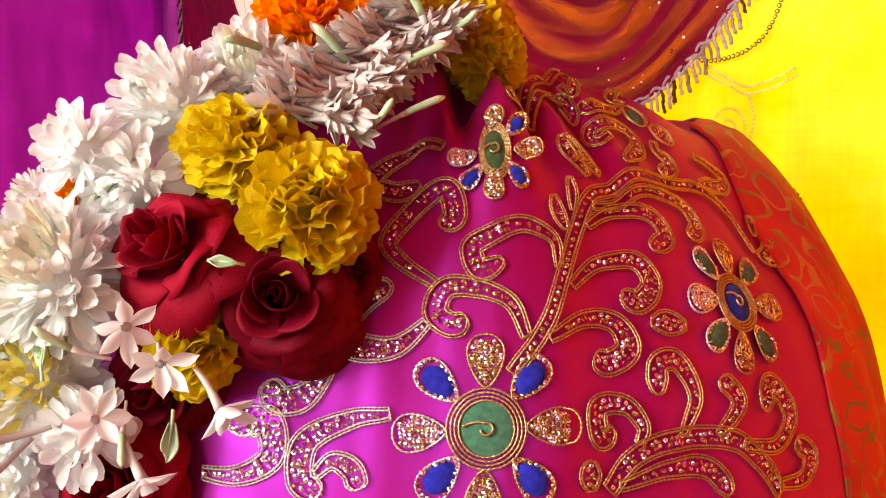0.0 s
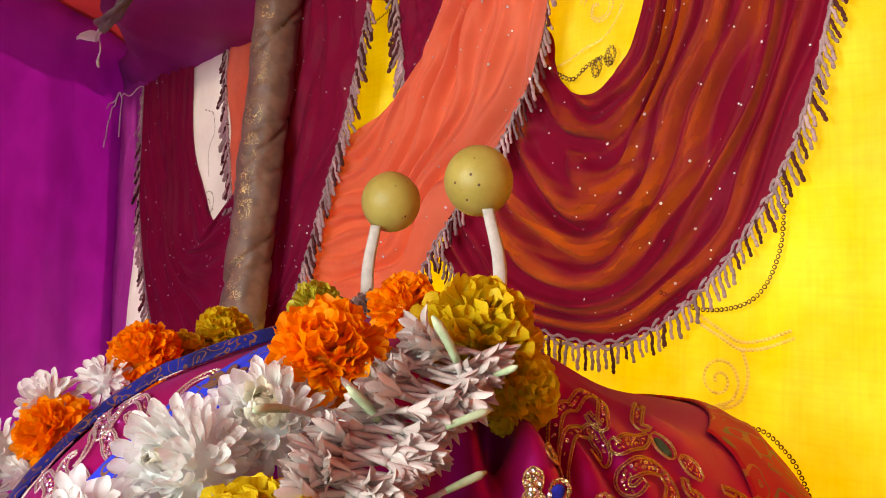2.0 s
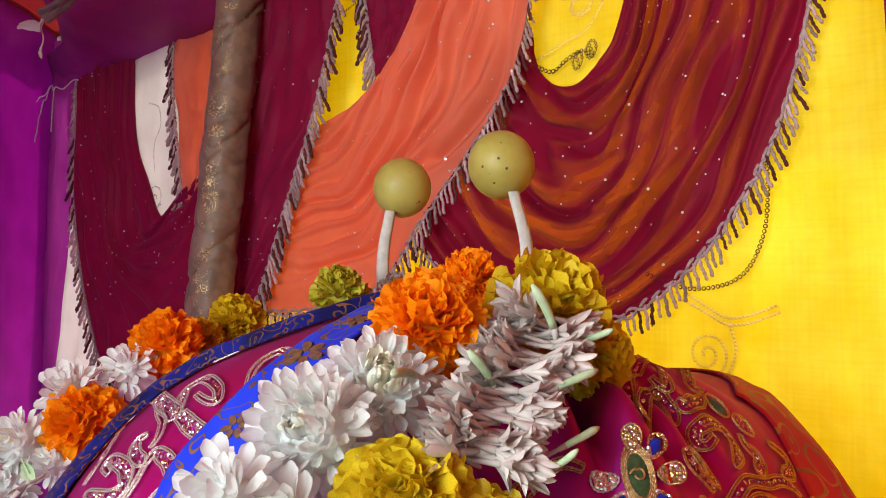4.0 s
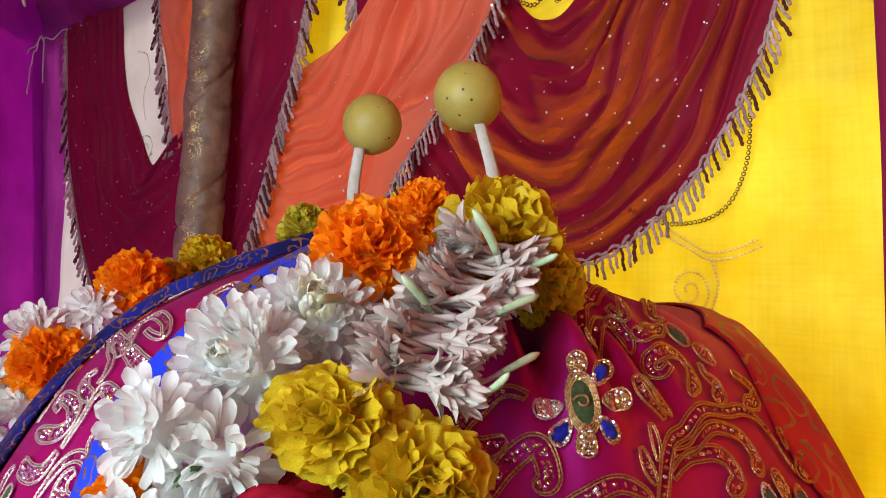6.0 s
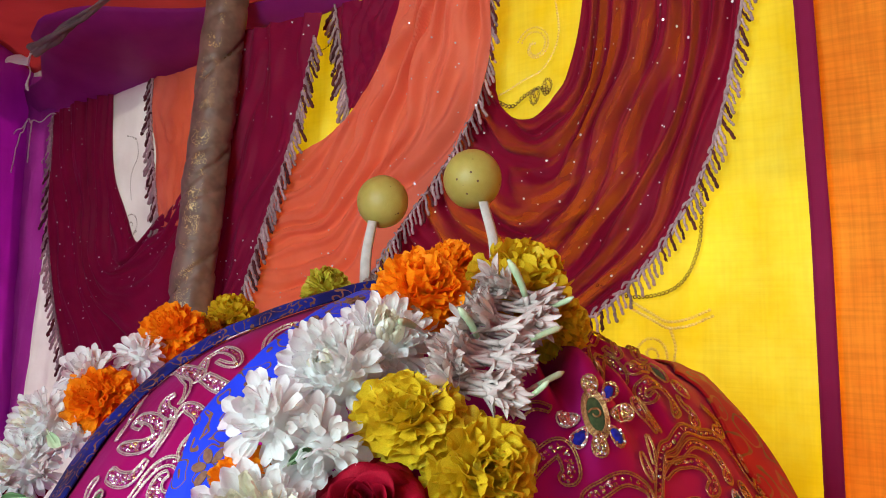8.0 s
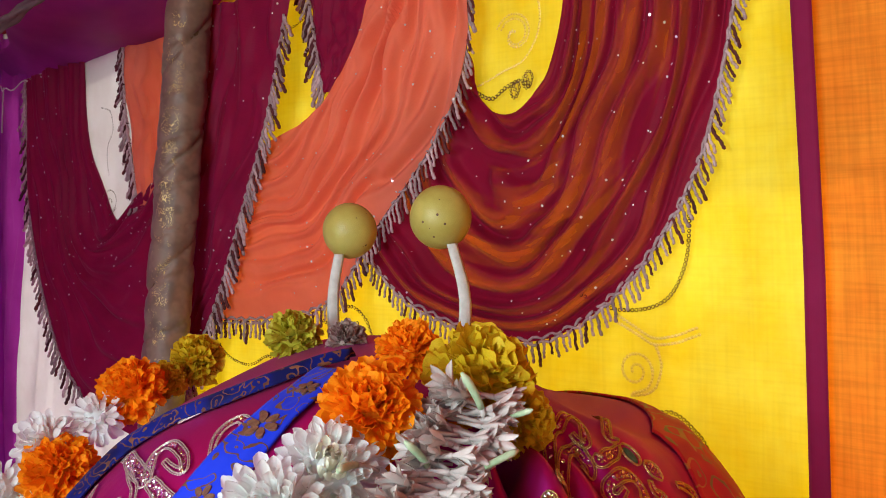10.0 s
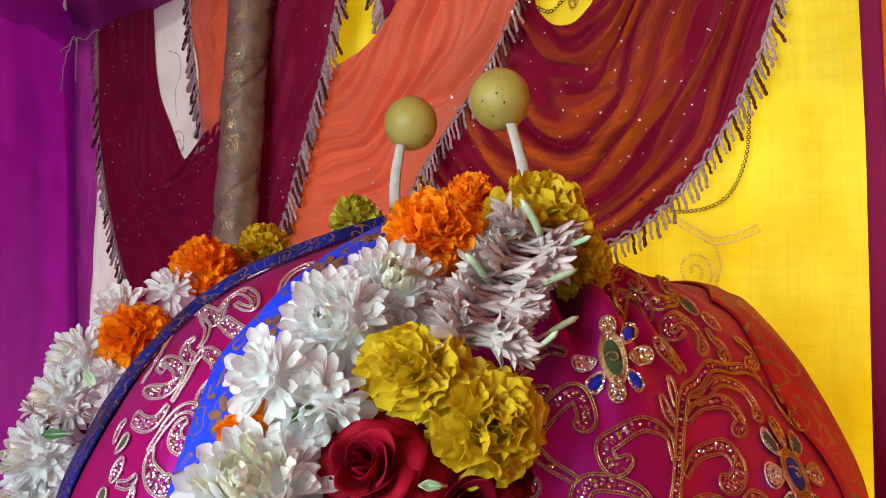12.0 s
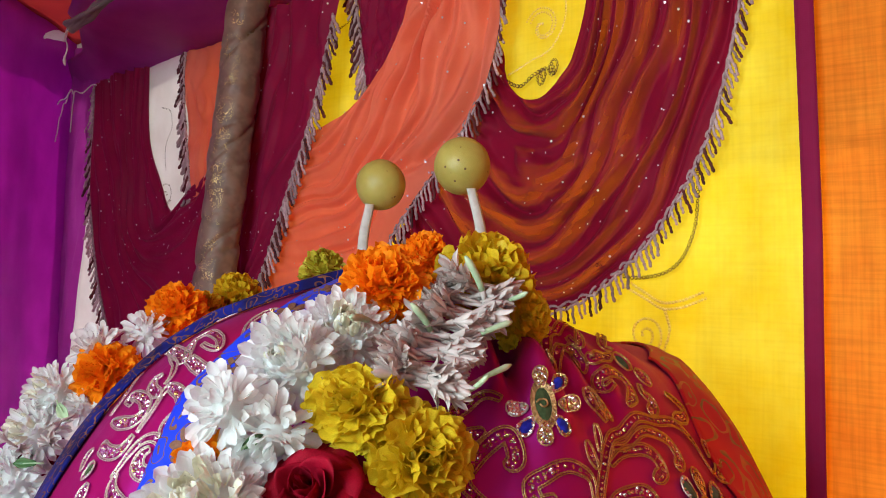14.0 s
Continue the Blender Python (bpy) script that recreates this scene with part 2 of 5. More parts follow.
ORANGE_PETAL = surface("orange_petal", (0.98, 0.27, 0.004), (1.0, 0.42, 0.008), rough=0.55, scale=60, bump_scale=250, bump_by=0.00008, through_by=0.40, spec=0.2)
YELLOW_PETAL = surface("yellow_petal", (0.70, 0.49, 0.010), (0.85, 0.66, 0.03), rough=0.5, scale=50, bump_scale=250, bump_by=0.00008, through_by=0.38, spec=0.25)
LIME_PETAL = surface("greenish_petal", (0.46, 0.42, 0.02), (0.66, 0.60, 0.05), rough=0.55, scale=60, bump_scale=250, bump_by=0.00008, through_by=0.25)
WHITE_PETAL = surface("white_petal", (0.89, 0.90, 0.86), (0.94, 0.95, 0.93), rough=0.5, scale=30, bump_scale=350, bump_by=0.0002, through_by=0.45, vary=0.03)
CREAM_PETAL = surface("cream_petal", (0.86, 0.83, 0.62), (0.90, 0.88, 0.74), rough=0.5, scale=30, bump_scale=350, bump_by=0.0002, through_by=0.25, vary=0.06)
YELLOW_HEART = surface("yellow_heart_petal", (0.80, 0.66, 0.10), (0.88, 0.78, 0.25), rough=0.5, scale=30, through_by=0.25)
TUBEROSE = surface("tuberose_petal", (0.58, 0.50, 0.46), (0.72, 0.64, 0.59), rough=0.45, scale=60, bump_scale=400, bump_by=0.0002, through_by=0.2, vary=0.1)
BUD_GREEN = surface("green_bud", (0.34, 0.50, 0.27), (0.55, 0.66, 0.42), rough=0.45, scale=60, bump_scale=400, bump_by=0.0002, through_by=0.1)
LEAF_GREEN = surface("leaf_green", (0.04, 0.11, 0.03), (0.10, 0.20, 0.07), rough=0.5, scale=80, bump_scale=500)
ROSE = surface("red_rose_petal", (0.27, 0.002, 0.015), (0.40, 0.004, 0.026), rough=0.6, scale=40, bump_scale=900, bump_by=0.0002, sheen=0.0, through_by=0.12, vary=0.2, spec=0.1)
# deeper copy of ROSE: the shade on these blooms is in the colour
ROSE_SHADED = surface("shaded_rose_petal", (0.15, 0.001, 0.010), (0.24, 0.002, 0.017), rough=0.6, scale=40, bump_scale=900, bump_by=0.0002, sheen=0.0, through_by=0.08, vary=0.3, spec=0.1)
DRY_PETAL = surface("faded_petal", (0.30, 0.20, 0.16), (0.44, 0.32, 0.27), rough=0.7, scale=60, through_by=0.15)
LIME_SKIN = surface("lime_skin", (0.36, 0.30, 0.055), (0.46, 0.40, 0.09), rough=0.42, scale=30, bump_scale=900, bump_by=0.0004, spec=0.4)
SPOT = surface("brown_spot", (0.10, 0.05, 0.02), (0.16, 0.09, 0.03), rough=0.7, scale=200)
STICK = surface("pale_stalk", (0.50, 0.49, 0.42), (0.66, 0.65, 0.57), rough=0.55, scale=90, bump_scale=300, through_by=0.1)
CARPET = surface("red_carpet", (0.16, 0.02, 0.02), (0.24, 0.035, 0.03), rough=0.95, scale=60, bump_scale=300, bump_by=0.002)
EARTH = surface("trodden_earth", (0.20, 0.15, 0.10), (0.30, 0.23, 0.16), rough=0.95, scale=3, bump_scale=40, bump_by=0.01)
TWISTED = woven("twisted_pale_cloth", (0.16, 0.14, 0.12), (0.32, 0.28, 0.25), rough=0.7, through_by=0.2, sheen=0.0)
# white for the patch that stands in for daylight at the seam
GAP_WHITE = woven("daylight_white", (0.84, 0.86, 0.88), (0.92, 0.94, 0.95), rough=0.6, through_by=0.5, sheen=0.0)
SPANGLE = surface("silver_spangle", (0.86, 0.84, 0.84), (0.95, 0.94, 0.94), rough=0.25, metal=0.25, scale=500, bump_by=0.0)
SHADE_SHEET = woven("thin_shade_sheet", (0.90, 0.90, 0.88), (0.95, 0.95, 0.93), rough=0.6, through_by=0.6, sheen=0.0, clear=0.78, tint=(0.97, 0.97, 0.95))
STRING = surface("pale_string", (0.55, 0.50, 0.48), (0.70, 0.66, 0.62), rough=0.8, scale=300)


# ---- building helpers ----
def mesh_of(name, verts, faces, mats, smooth=True, uvs=None, idx=None, layers=None):
    me = bpy.data.meshes.new(name)
    me.from_pydata([tuple(map(float, v)) for v in verts], [], faces)
    for m in mats if isinstance(mats, (list, tuple)) else [mats]:
        me.materials.append(m)
    if uvs is not None:
        layer = me.uv_layers.new(name="UVMap")
        loops = np.empty(len(me.loops), dtype=np.int32)
        me.loops.foreach_get("vertex_index", loops)
        layer.data.foreach_set("uv", np.asarray(uvs, dtype=np.float32)[loops].ravel())
    if layers is not None:
        a = me.attributes.new("layers", "FLOAT", "POINT")
        a.data.foreach_set("value", np.asarray(layers, dtype=np.float32))
    if idx is not None:
        me.polygons.foreach_set("material_index", idx)
    me.polygons.foreach_set("use_smooth", [smooth] * len(me.polygons))
    me.update()
    return me


def part(name, me, parent=None, label="", m=None):
    ob = new(name, me)
    if parent is not None:
        ob.parent = parent
    if m is not None:
        ob.matrix_basis = m
    return tagged(ob, label)


def thing(name, label, category, group="", m=None):
    ob = new(name)
    ob.empty_display_size = 0.01
    if m is not None:
        ob.matrix_basis = m
    return tagged(ob, label, category, group)


def grid(nu, nv, fn):
    """Vertices, faces and places (u, v from 0 to 1) of a sheet."""
    verts, uvs = [], []
    for j in range(nv + 1):
        for i in range(nu + 1):
            verts.append(fn(i / nu, j / nv))
            uvs.append((i / nu, j / nv))
    faces = [(j * (nu + 1) + i, j * (nu + 1) + i + 1, (j + 1) * (nu + 1) + i + 1, (j + 1) * (nu + 1) + i) for j in range(nv) for i in range(nu)]
    return verts, faces, uvs


def thicken(verts, faces, uvs, depth):
    """Gives a sheet a back and rims, depth metres behind it."""
    n = len(verts)
    P = np.array([tuple(v) for v in verts], float)
    N = np.zeros_like(P)
    for f in faces:
        c = np.cross(P[f[2]] - P[f[0]], P[f[3 if len(f) > 3 else 1]] - P[f[1 if len(f) > 3 else 0]])
        for k in f:
            N[k] += c
    N /= np.maximum(np.linalg.norm(N, axis=1), 1e-12)[:, None]
    edges = {}
    for f in faces:
        for a, b in zip(f, f[1:] + f[:1]):
            edges[(a, b)] = True
    rim = [(a, b) for a, b in edges if (b, a) not in edges]
    out = list(faces) + [tuple(k + n for k in reversed(f)) for f in faces] + [(b, a, a + n, b + n) for a, b in rim]
    return np.vstack([P, P - N * depth]), out, list(uvs) + list(uvs)


def spline(points, n):
    """A smooth line through the points, n + 1 places evenly in parameter."""
    p = np.array(points, float)
    p = np.vstack([2 * p[0] - p[1], p, 2 * p[-1] - p[-2]])
    out = []
    for k in range(n + 1):
        s = k / n * (len(p) - 3)
        i = min(int(s), len(p) - 4)
        f = s - i
        a, b, c, d = p[i : i + 4]
        out.append(0.5 * (2 * b + (c - a) * f + (2 * a - 5 * b + 4 * c - d) * f * f + (3 * b - a - 3 * c + d) * f ** 3))
    return np.array(out)


def evenly(line, step):
    seg = np.linalg.norm(np.diff(line, axis=0), axis=1)
    run = np.r_[0, np.cumsum(seg)]
    n = max(2, int(run[-1] / step))
    at = np.linspace(0, run[-1], n + 1)
    return np.stack([np.interp(at, run, line[:, k]) for k in range(line.shape[1])], 1)


def tube(line, radius, sides=6, closed=False):
    """Vertices and faces of a tube; radius a number or one for each place."""
    line = np.asarray(line, float)
    n = len(line)
    rad = np.broadcast_to(radius, n)
    tang = np.gradient(line, axis=0)
    tang /= np.maximum(np.linalg.norm(tang, axis=1), 1e-9)[:, None]
    ref = np.array([0.31, 0.17, 0.93])
    verts = []
    for k in range(n):
        a = np.cross(tang[k], ref)
        a /= max(np.linalg.norm(a), 1e-9)
        b = np.cross(tang[k], a)
        for s in range(sides):
            w = 2 * math.pi * s / sides
            verts.append(line[k] + rad[k] * (a * math.cos(w) + b * math.sin(w)))
    faces = [(k * sides + s, k * sides + (s + 1) % sides, (k + 1) * sides + (s + 1) % sides, (k + 1) * sides + s) for k in range(n - 1) for s in range(sides)]
    if not closed:
        faces += [tuple(reversed(range(sides))), tuple((n - 1) * sides + s for s in range(sides))]
    return verts, faces


class Pile:
    """Gathers pieces into one mesh."""

    def __init__(self):
        self.v, self.f, self.i = [], [], []

    def add(self, verts, faces, slot=0):
        n = len(self.v)
        self.v.extend(verts)
        self.f.extend(tuple(k + n for k in f) for f in faces)
        self.i.extend([slot] * len(faces))

    def mesh(self, name, mats, smooth=True):
        return mesh_of(name, self.v, self.f, mats, smooth, idx=self.i)


def facing(place, ahead, spin=0.0):
    """A pose at place whose z points along ahead."""
    q = Vector(ahead).normalized().to_track_quat("Z", "Y").to_matrix().to_4x4()
    return Matrix.Translation(place) @ q @ Matrix.Rotation(spin, 4, "Z")


# ---- the tent: back curtain wall, side walls, ceiling, floor ----
# The back wall runs slantwise; along it w is counted from the yellow cloth's outer edge, off is in front of it.
WALL_O, WALL_D, WALL_N = np.array((0.357, 0.694, 0.0)), np.array((-0.625, 0.781, 0.0)), np.array((-0.781, -0.625, 0.0))


def wall(w, z, off=0.0):
    return WALL_O + WALL_D * w + WALL_N * off + np.array((0, 0, z))


def ripple(w, z, amount, seed):
    return amount * (noise.noise((w * 9 + seed, z * 1.2, seed)) + 0.5 * noise.noise((w * 24 + z * 4, z * 2.0, seed + 7)) + 0.45 * max(0.0, noise.noise((w * 60 + z * 9, z * 2.2, seed + 3))))


def wall_cloth(name, w0, w1, z0, z1, mat, off, amount, seed, label, lean=0.0, nu=150, nv=50, lean_end=None):
    lean_end = lean if lean_end is None else lean_end

    def slant(a, b):
        # the edges lean, and more so towards the top
        return (lean * (1 - a) + lean_end * a) * (b - 0.85 + 0.75 * max(0.0, b - 0.75))

    v, f, uv = grid(nu, nv, lambda a, b: wall(w0 + (w1 - w0) * a + slant(a, b), z0 + (z1 - z0) * b, off + ripple(w0 + (w1 - w0) * a, z0 + (z1 - z0) * b, amount, seed)))
    uv = [((w0 + (w1 - w0) * a), (z0 + (z1 - z0) * b)) for a, b in uv]
    v, f, uv = thicken(v, f, uv, 0.0015)
    ob = part(name, mesh_of(name, v, f, mat, uvs=uv), None, label)
    return tagged(ob, label, "curtain", kind="structure")


CEIL = 1.60
wall_cloth("wall_back_yellow", -0.009, 0.98, 0.0, CEIL + 0.085, YELLOW, 0.0, 0.006, 1, "bright yellow cotton cloth wall lit from outside", lean=0.060, lean_end=0.0)
wall_cloth("wall_back_cream", 0.98, 1.46, 0.0, CEIL + 0.085, CREAM, 0.0, 0.006, 2, "cream cotton cloth wall behind the swags")
wall_cloth("wall_hem", -0.023, -0.005, 0.0, CEIL + 0.085, HEM, 0.011, 0.003, 3, "plum edging strip of the yellow cloth", lean=0.060, nu=4)
wall_cloth("wall_back_orange", -1.7, -0.014, 0.0, CEIL + 0.085, ORANGE, -0.006, 0.004, 4, "orange cotton cloth wall lit from outside", lean=0.0, lean_end=0.060)

LEFT_A, LEFT_B = np.array((-0.54, 1.86, 0.0)), np.array((-0.86, 0.13, 0.0))


def left_sheet(a, b):
    p = LEFT_A + (LEFT_B - LEFT_A) * a
    fold = 0.026 * noise.noise((a * 5.5 + 0.7 * b, b * 0.9, 3.0)) + 0.006 * noise.noise((a * 15 - 1.5 * b, b * 1.2, 9.0)) + 0.0022 * noise.noise((a * 46, b * 2.5, 4.0))
    return p + np.array((0.98, -0.18, 0)) * fold + np.array((0, 0, (CEIL + 0.085) * b))


v, f, uv = grid(120, 30, left_sheet)
v, f, uv = thicken(v, f, [(a * 2.8, b * 1.6) for a, b in uv], 0.0015)
tagged(part("wall_side", mesh_of("wall_side", v, f, PURPLE, uvs=uv)), "purple satin cloth wall hanging in soft folds", "curtain", kind="structure")


# Unseen cloth added at the rear to hold back flat sky fill.
REAR_A, REAR_B = np.array((1.40, -0.64, 0.0)), np.array((0.25, -1.10, 0.0))
v, f, uv = grid(80, 12, lambda a, b: REAR_A + (REAR_B - REAR_A) * a + np.array((0.2, -0.97, 0)) * 0.03 * noise.noise((a * 12, b * 0.8, 6.0)) + np.array((0, 0, (CEIL + 0.06) * b)))
v, f, uv = thicken(v, f, [(a * 2.2, b * 1.6) for a, b in uv], 0.0015)
tagged(part("rear_light_block", mesh_of("rear_light_block", v, f, CEILING_RED, uvs=uv)), "added unseen red cloth that blocks light from the rear", "curtain", kind="structure")

# an unseen thin sheet, added outside the back wall, shades its upper part
v, f, uv = grid(60, 6, lambda a, b: wall(-1.72 + 3.24 * a, CEIL + 0.075 - 0.02 * b + 0.006 * noise.noise((a * 22, b, 3)), -0.012 - (0.195 + 0.02 * noise.noise((a * 14, 2.0, 1.0))) * b))
v, f, uv = thicken(v, f, [(a * 3, b * 0.3) for a, b in uv], 0.0015)
tagged(part("wall_top_shade", mesh_of("wall_top_shade", v, f, SHADE_SHEET, uvs=uv)), "unseen thin white sheet added to shade the back wall's top", "ceiling", kind="structure")


v, f, uv = grid(60, 50, lambda a, b: wall(-1.72 + (3.24 - 0.875 * 2.1 * b) * a, CEIL + 0.055 - 0.010 * noise.noise((a * 9, b * 7, 5)) - 0.004 * noise.noise((a * 30, b * 22, 5)), -0.01 + 2.1 * b))
tagged(part("ceiling", mesh_of("ceiling", v, f, CEILING_RED, uvs=[(a * 3, b * 3) for a, b in uv])), "red cloth tent ceiling", "ceiling", kind="structure")


# Purple ceiling panel that widens along the back wall.
def valance(a, b):
    w = 0.52 + 0.94 * a
    return wall(w, CEIL + 0.012 + 0.026 * max(0.0, min(1.0, (0.95 - w) / 0.15)) - 0.057 * a * (1 - b) - 0.012 * math.sin(b * math.pi) + 0.008 * noise.noise((w * 8, b * 3, 2)), -0.02 + b * (0.02 + float(np.interp(w, (0.52, 0.70, 0.78, 0.86, 0.93, 1.0, 1.08, 1.17, 1.30, 1.46), (0.02, 0.035, 0.055, 0.13, 0.215, 0.23, 0.20, 0.135, 0.06, 0.02)))))


v, f, uv = grid(40, 16, valance)
v, f, uv = thicken(v, f, [(a, b * 0.4) for a, b in uv], 0.0015)
tagged(part("ceiling_panel", mesh_of("ceiling_panel", v, f, PURPLE, uvs=uv)), "purple satin ceiling panel along the back wall", "ceiling", kind="structure")

v, f, uv = grid(8, 8, lambda a, b: (-1.5 + 3.2 * a, -1.6 + 4.0 * b, 0.004 + 0.002 * noise.noise((a * 9, b * 9, 1))))
tagged(part("floor", mesh_of("floor", v, f, CARPET)), "dark red carpet on the ground", "floor", kind="structure")
v, f, uv = grid(4, 4, lambda a, b: (-400 + 800 * a, -400 + 800 * b, -0.01))
tagged(part("ground", mesh_of("ground", v, f, EARTH)), "trodden earth around the tent", "ground", kind="structure")


# ---- swags on the back wall ----
def swag(name, edge_a, edge_b, mat, label, off=0.03, folds=7.0, depth=0.012, seed=0, nu=90, nv=70, bunch=0.5, twist=0.0, calm=0.0):
    """Hung cloth between two edges (w, z[, off]); the folds run along the edges."""
    A, B = (spline([(*p, 0.0) if len(p) < 3 else p for p in e], nu) for e in (edge_a, edge_b))
    layers = []

    def fn(a, b):
        i = round(a * nu)
        s = b + 0.05 * noise.noise((a * 3, b * 4, seed))
        p = A[i] * (1 - s) + B[i] * s
        wob = 1.6 * noise.noise((a * 2.2 + seed, b * 2.0, seed)) + 0.5 * noise.noise((a * 7, b * 6, seed + 3))
        ph = (b * folds + wob + twist * a) * 2 * math.pi
        # rounded ridges with narrow valleys between them
        d = 1.0 - 2.0 * abs(math.cos(ph * 0.5)) ** 2.6 + 0.4 * (1.0 - 2.0 * abs(math.cos(ph * 1.15 + 0.65 + seed)) ** 3) + 0.3 * noise.noise((a * 5, b * 16, seed + 5))
        near = min(1.0, 6 * min(b, 1 - b) + 0.25)
        # doubled where the cloth is gathered: at its ends, its rims and along each fold's ridge
        ends = (2 * a - 1) ** 2
        rim = math.exp(-b / 0.05) + math.exp(-(1 - b) / 0.05)
        sheer = 0.55 * math.sin(ph + 0.8) + 0.7 * noise.noise((a * 1.6, b * 8, seed + 11)) + 0.5 * noise.noise((a * 3, b * 34, seed + 4)) + 0.3 * noise.noise((a * 9 + b * 20, b * 60, seed))
        layers.append(max(0.0, min(1.0, bunch - 0.12 + 0.4 * ends + 0.7 * rim + sheer)))
        return wall(p[0], p[1], off + p[2] + depth * (1 - calm * a * a) * 0.6 * (d + 1.6) * near)

    v, f, uv = grid(nu, nv, fn)
    me = mesh_of(name, v, f, mat, uvs=[(a * 0.9, b * 0.5) for a, b in uv], layers=layers)
    return part(name, me), [wall(q[0], q[1], off + q[2]) for q in A], [wall(q[0], q[1], off + q[2]) for q in B]


def tassel_mesh(seed, mat):
    r = random.Random(seed)
    length = r.uniform(0.022, 0.031)
    bend = r.uniform(-0.003, 0.003)
    n = 13
    line = [(bend * (k / n) ** 2 + 0.0005 * math.sin(k * 0.9 + seed), 0.0005 * math.cos(k * 0.8 + seed), -length * k / n) for k in range(n + 1)]
    rad = [0.0018 + 0.0004 * math.sin(k * 2.1 + seed) for k in range(n + 1)]
    rad[-1] = 0.0012
    rad[-2] = 0.0021
    v, f = tube(line, rad, 6)
    return mesh_of("tassel", v, f, mat)


TASSELS = [tassel_mesh(k, TASSEL if k % 2 else TASSEL_DARK) for k in range(10)]


def fringe(owner, line, flip=1.0, step=0.0078, size=1.0, drift=0.0):
    """A braid along a cloth's edge with twisted tassels hanging from it."""
    pts = evenly(np.array(line), step)
    braid = evenly(np.array(line), 0.004)
    pile = Pile()
    for lane in (-1, 1):
        zig = [p + WALL_N * (0.004 + 0.0014 * math.sin(k * 1.7 + lane)) + np.array((0, 0, 0.0028 * lane + 0.0018 * math.sin(k * 1.25 + lane * 1.6))) for k, p in enumerate(braid)]
        vv, ff = tube(zig, 0.0017, 5)
        pile.add(vv, ff)
    part("braid", pile.mesh("braid", TASSEL), owner, "greyish mauve woven braid")
    r = random.Random(len(pts))
    for k, p in enumerate(pts):
        tang = pts[min(k + 1, len(pts) - 1)] - pts[max(k - 1, 0)]
        tang /= np.linalg.norm(tang)
        out = np.cross(tang, WALL_N) * flip
        hang = out * 0.5 + np.array((0, 0, -1.0)) + WALL_D * (drift + r.uniform(-0.08, 0.08)) + WALL_N * r.uniform(0, 0.12)
        q = p + WALL_N * 0.004
        m = facing(q, -Vector(hang), r.uniform(0, 6.28)) @ Matrix.Scale(size * r.uniform(0.8, 1.15), 4)
        part("tassel", TASSELS[2 * r.randrange(5) + (1 if k % 2 or r.random() < 0.3 else 0)], owner, m=m)


def disc(p, n, radius, sides=8, hole=0.0, seed=0.0):
    """A flat disc, or a ring when hole is given."""
    q = Vector(n).normalized().to_track_quat("Z", "Y")
    ring = [q @ Vector((math.cos(2 * math.pi * k / sides + seed), math.sin(2 * math.pi * k / sides + seed), 0)) for k in range(sides)]
    p = Vector(p)
    if not hole:
        return [p + v * radius for v in ring], [tuple(range(sides))]
    up = q @ Vector((0, 0, radius * 0.25))
    verts = [p + v * radius for v in ring] + [p + v * radius * hole + up for v in ring]
    return verts, [(k, (k + 1) % sides, sides + (k + 1) % sides, sides + k) for k in range(sides)]


def spangles(owner, count, seed):
    """Small shiny discs sewn over a hung cloth."""
    r = random.Random(seed)
    me = owner.data
    pile = Pile()
    for _ in range(count):
        pol = me.polygons[r.randrange(len(me.polygons))]
        nn = pol.normal if pol.normal.dot(Vector(WALL_N)) > 0 else -pol.normal
        vv, ff = disc(pol.center + nn * 0.0025, nn + Vector((r.uniform(-.3, .3), r.uniform(-.3, .3), r.uniform(-.3, .3))), r.choice((0.0008, 0.0010, 0.0015)), 7)
        pile.add(vv, ff)
    tagged(part("spangle_scatter", pile.mesh("spangle_scatter", SPANGLE, False), owner, "tiny silver spangles"), kind="stuff")


swag_a, in_a, out_a = swag(
    "maroon_swag",
    [(0.228, 1.613), (0.231, 1.524), (0.255, 1.450), (0.296, 1.417), (0.333, 1.432), (0.351, 1.475), (0.362, 1.495)],
    [(0.041, 1.613), (0.054, 1.485), (0.090, 1.341), (0.168, 1.229), (0.274, 1.172), (0.425, 1.200), (0.509, 1.261)],
    MAROON, "", off=0.012, folds=7.5, depth=0.010, seed=2, nu=130, nv=150, bunch=0.84)
tagged(swag_a, "sheer maroon chiffon swag with tasselled braid edge", "swag", "swags on the back wall")
fringe(swag_a, out_a[4:], -1.0, drift=-0.1, size=0.9)
spangles(swag_a, 150, 5)

swag_b, in_b, out_b = swag(
    "coral_swag",
    [(0.470, 1.601), (0.504, 1.515), (0.570, 1.450), (0.662, 1.405), (0.787, 1.371)],
    [(0.341, 1.601), (0.342, 1.486), (0.384, 1.390), (0.470, 1.294), (0.549, 1.203), (0.653, 1.174), (0.797, 1.165)],
    CORAL, "", off=0.034, folds=5.5, depth=0.017, calm=0.85, seed=4, nu=110, nv=110)
tagged(swag_b, "coral chiffon swag with small spangles, gathered at the top", "swag", "swags on the back wall")
fringe(swag_b, out_b, -1.0, drift=-0.05)
spangles(swag_b, 110, 6)

swag_c, in_c, out_c = swag(
    "maroon_side_panel",
    [(0.606, 1.594), (0.649, 1.434), (0.696, 1.320), (0.746, 1.203), (0.790, 1.122), (0.838, 1.009)],
    [(0.800, 1.594), (0.819, 1.434), (0.838, 1.321), (0.866, 1.198), (0.894, 1.104), (0.932, 1.009)],
    MAROON_DENSE, "", off=0.048, folds=3.5, depth=0.008, seed=6, nu=70, nv=50)
tagged(swag_c, "dark maroon chiffon panel with tasselled braid edge", "swag", "swags on the back wall")
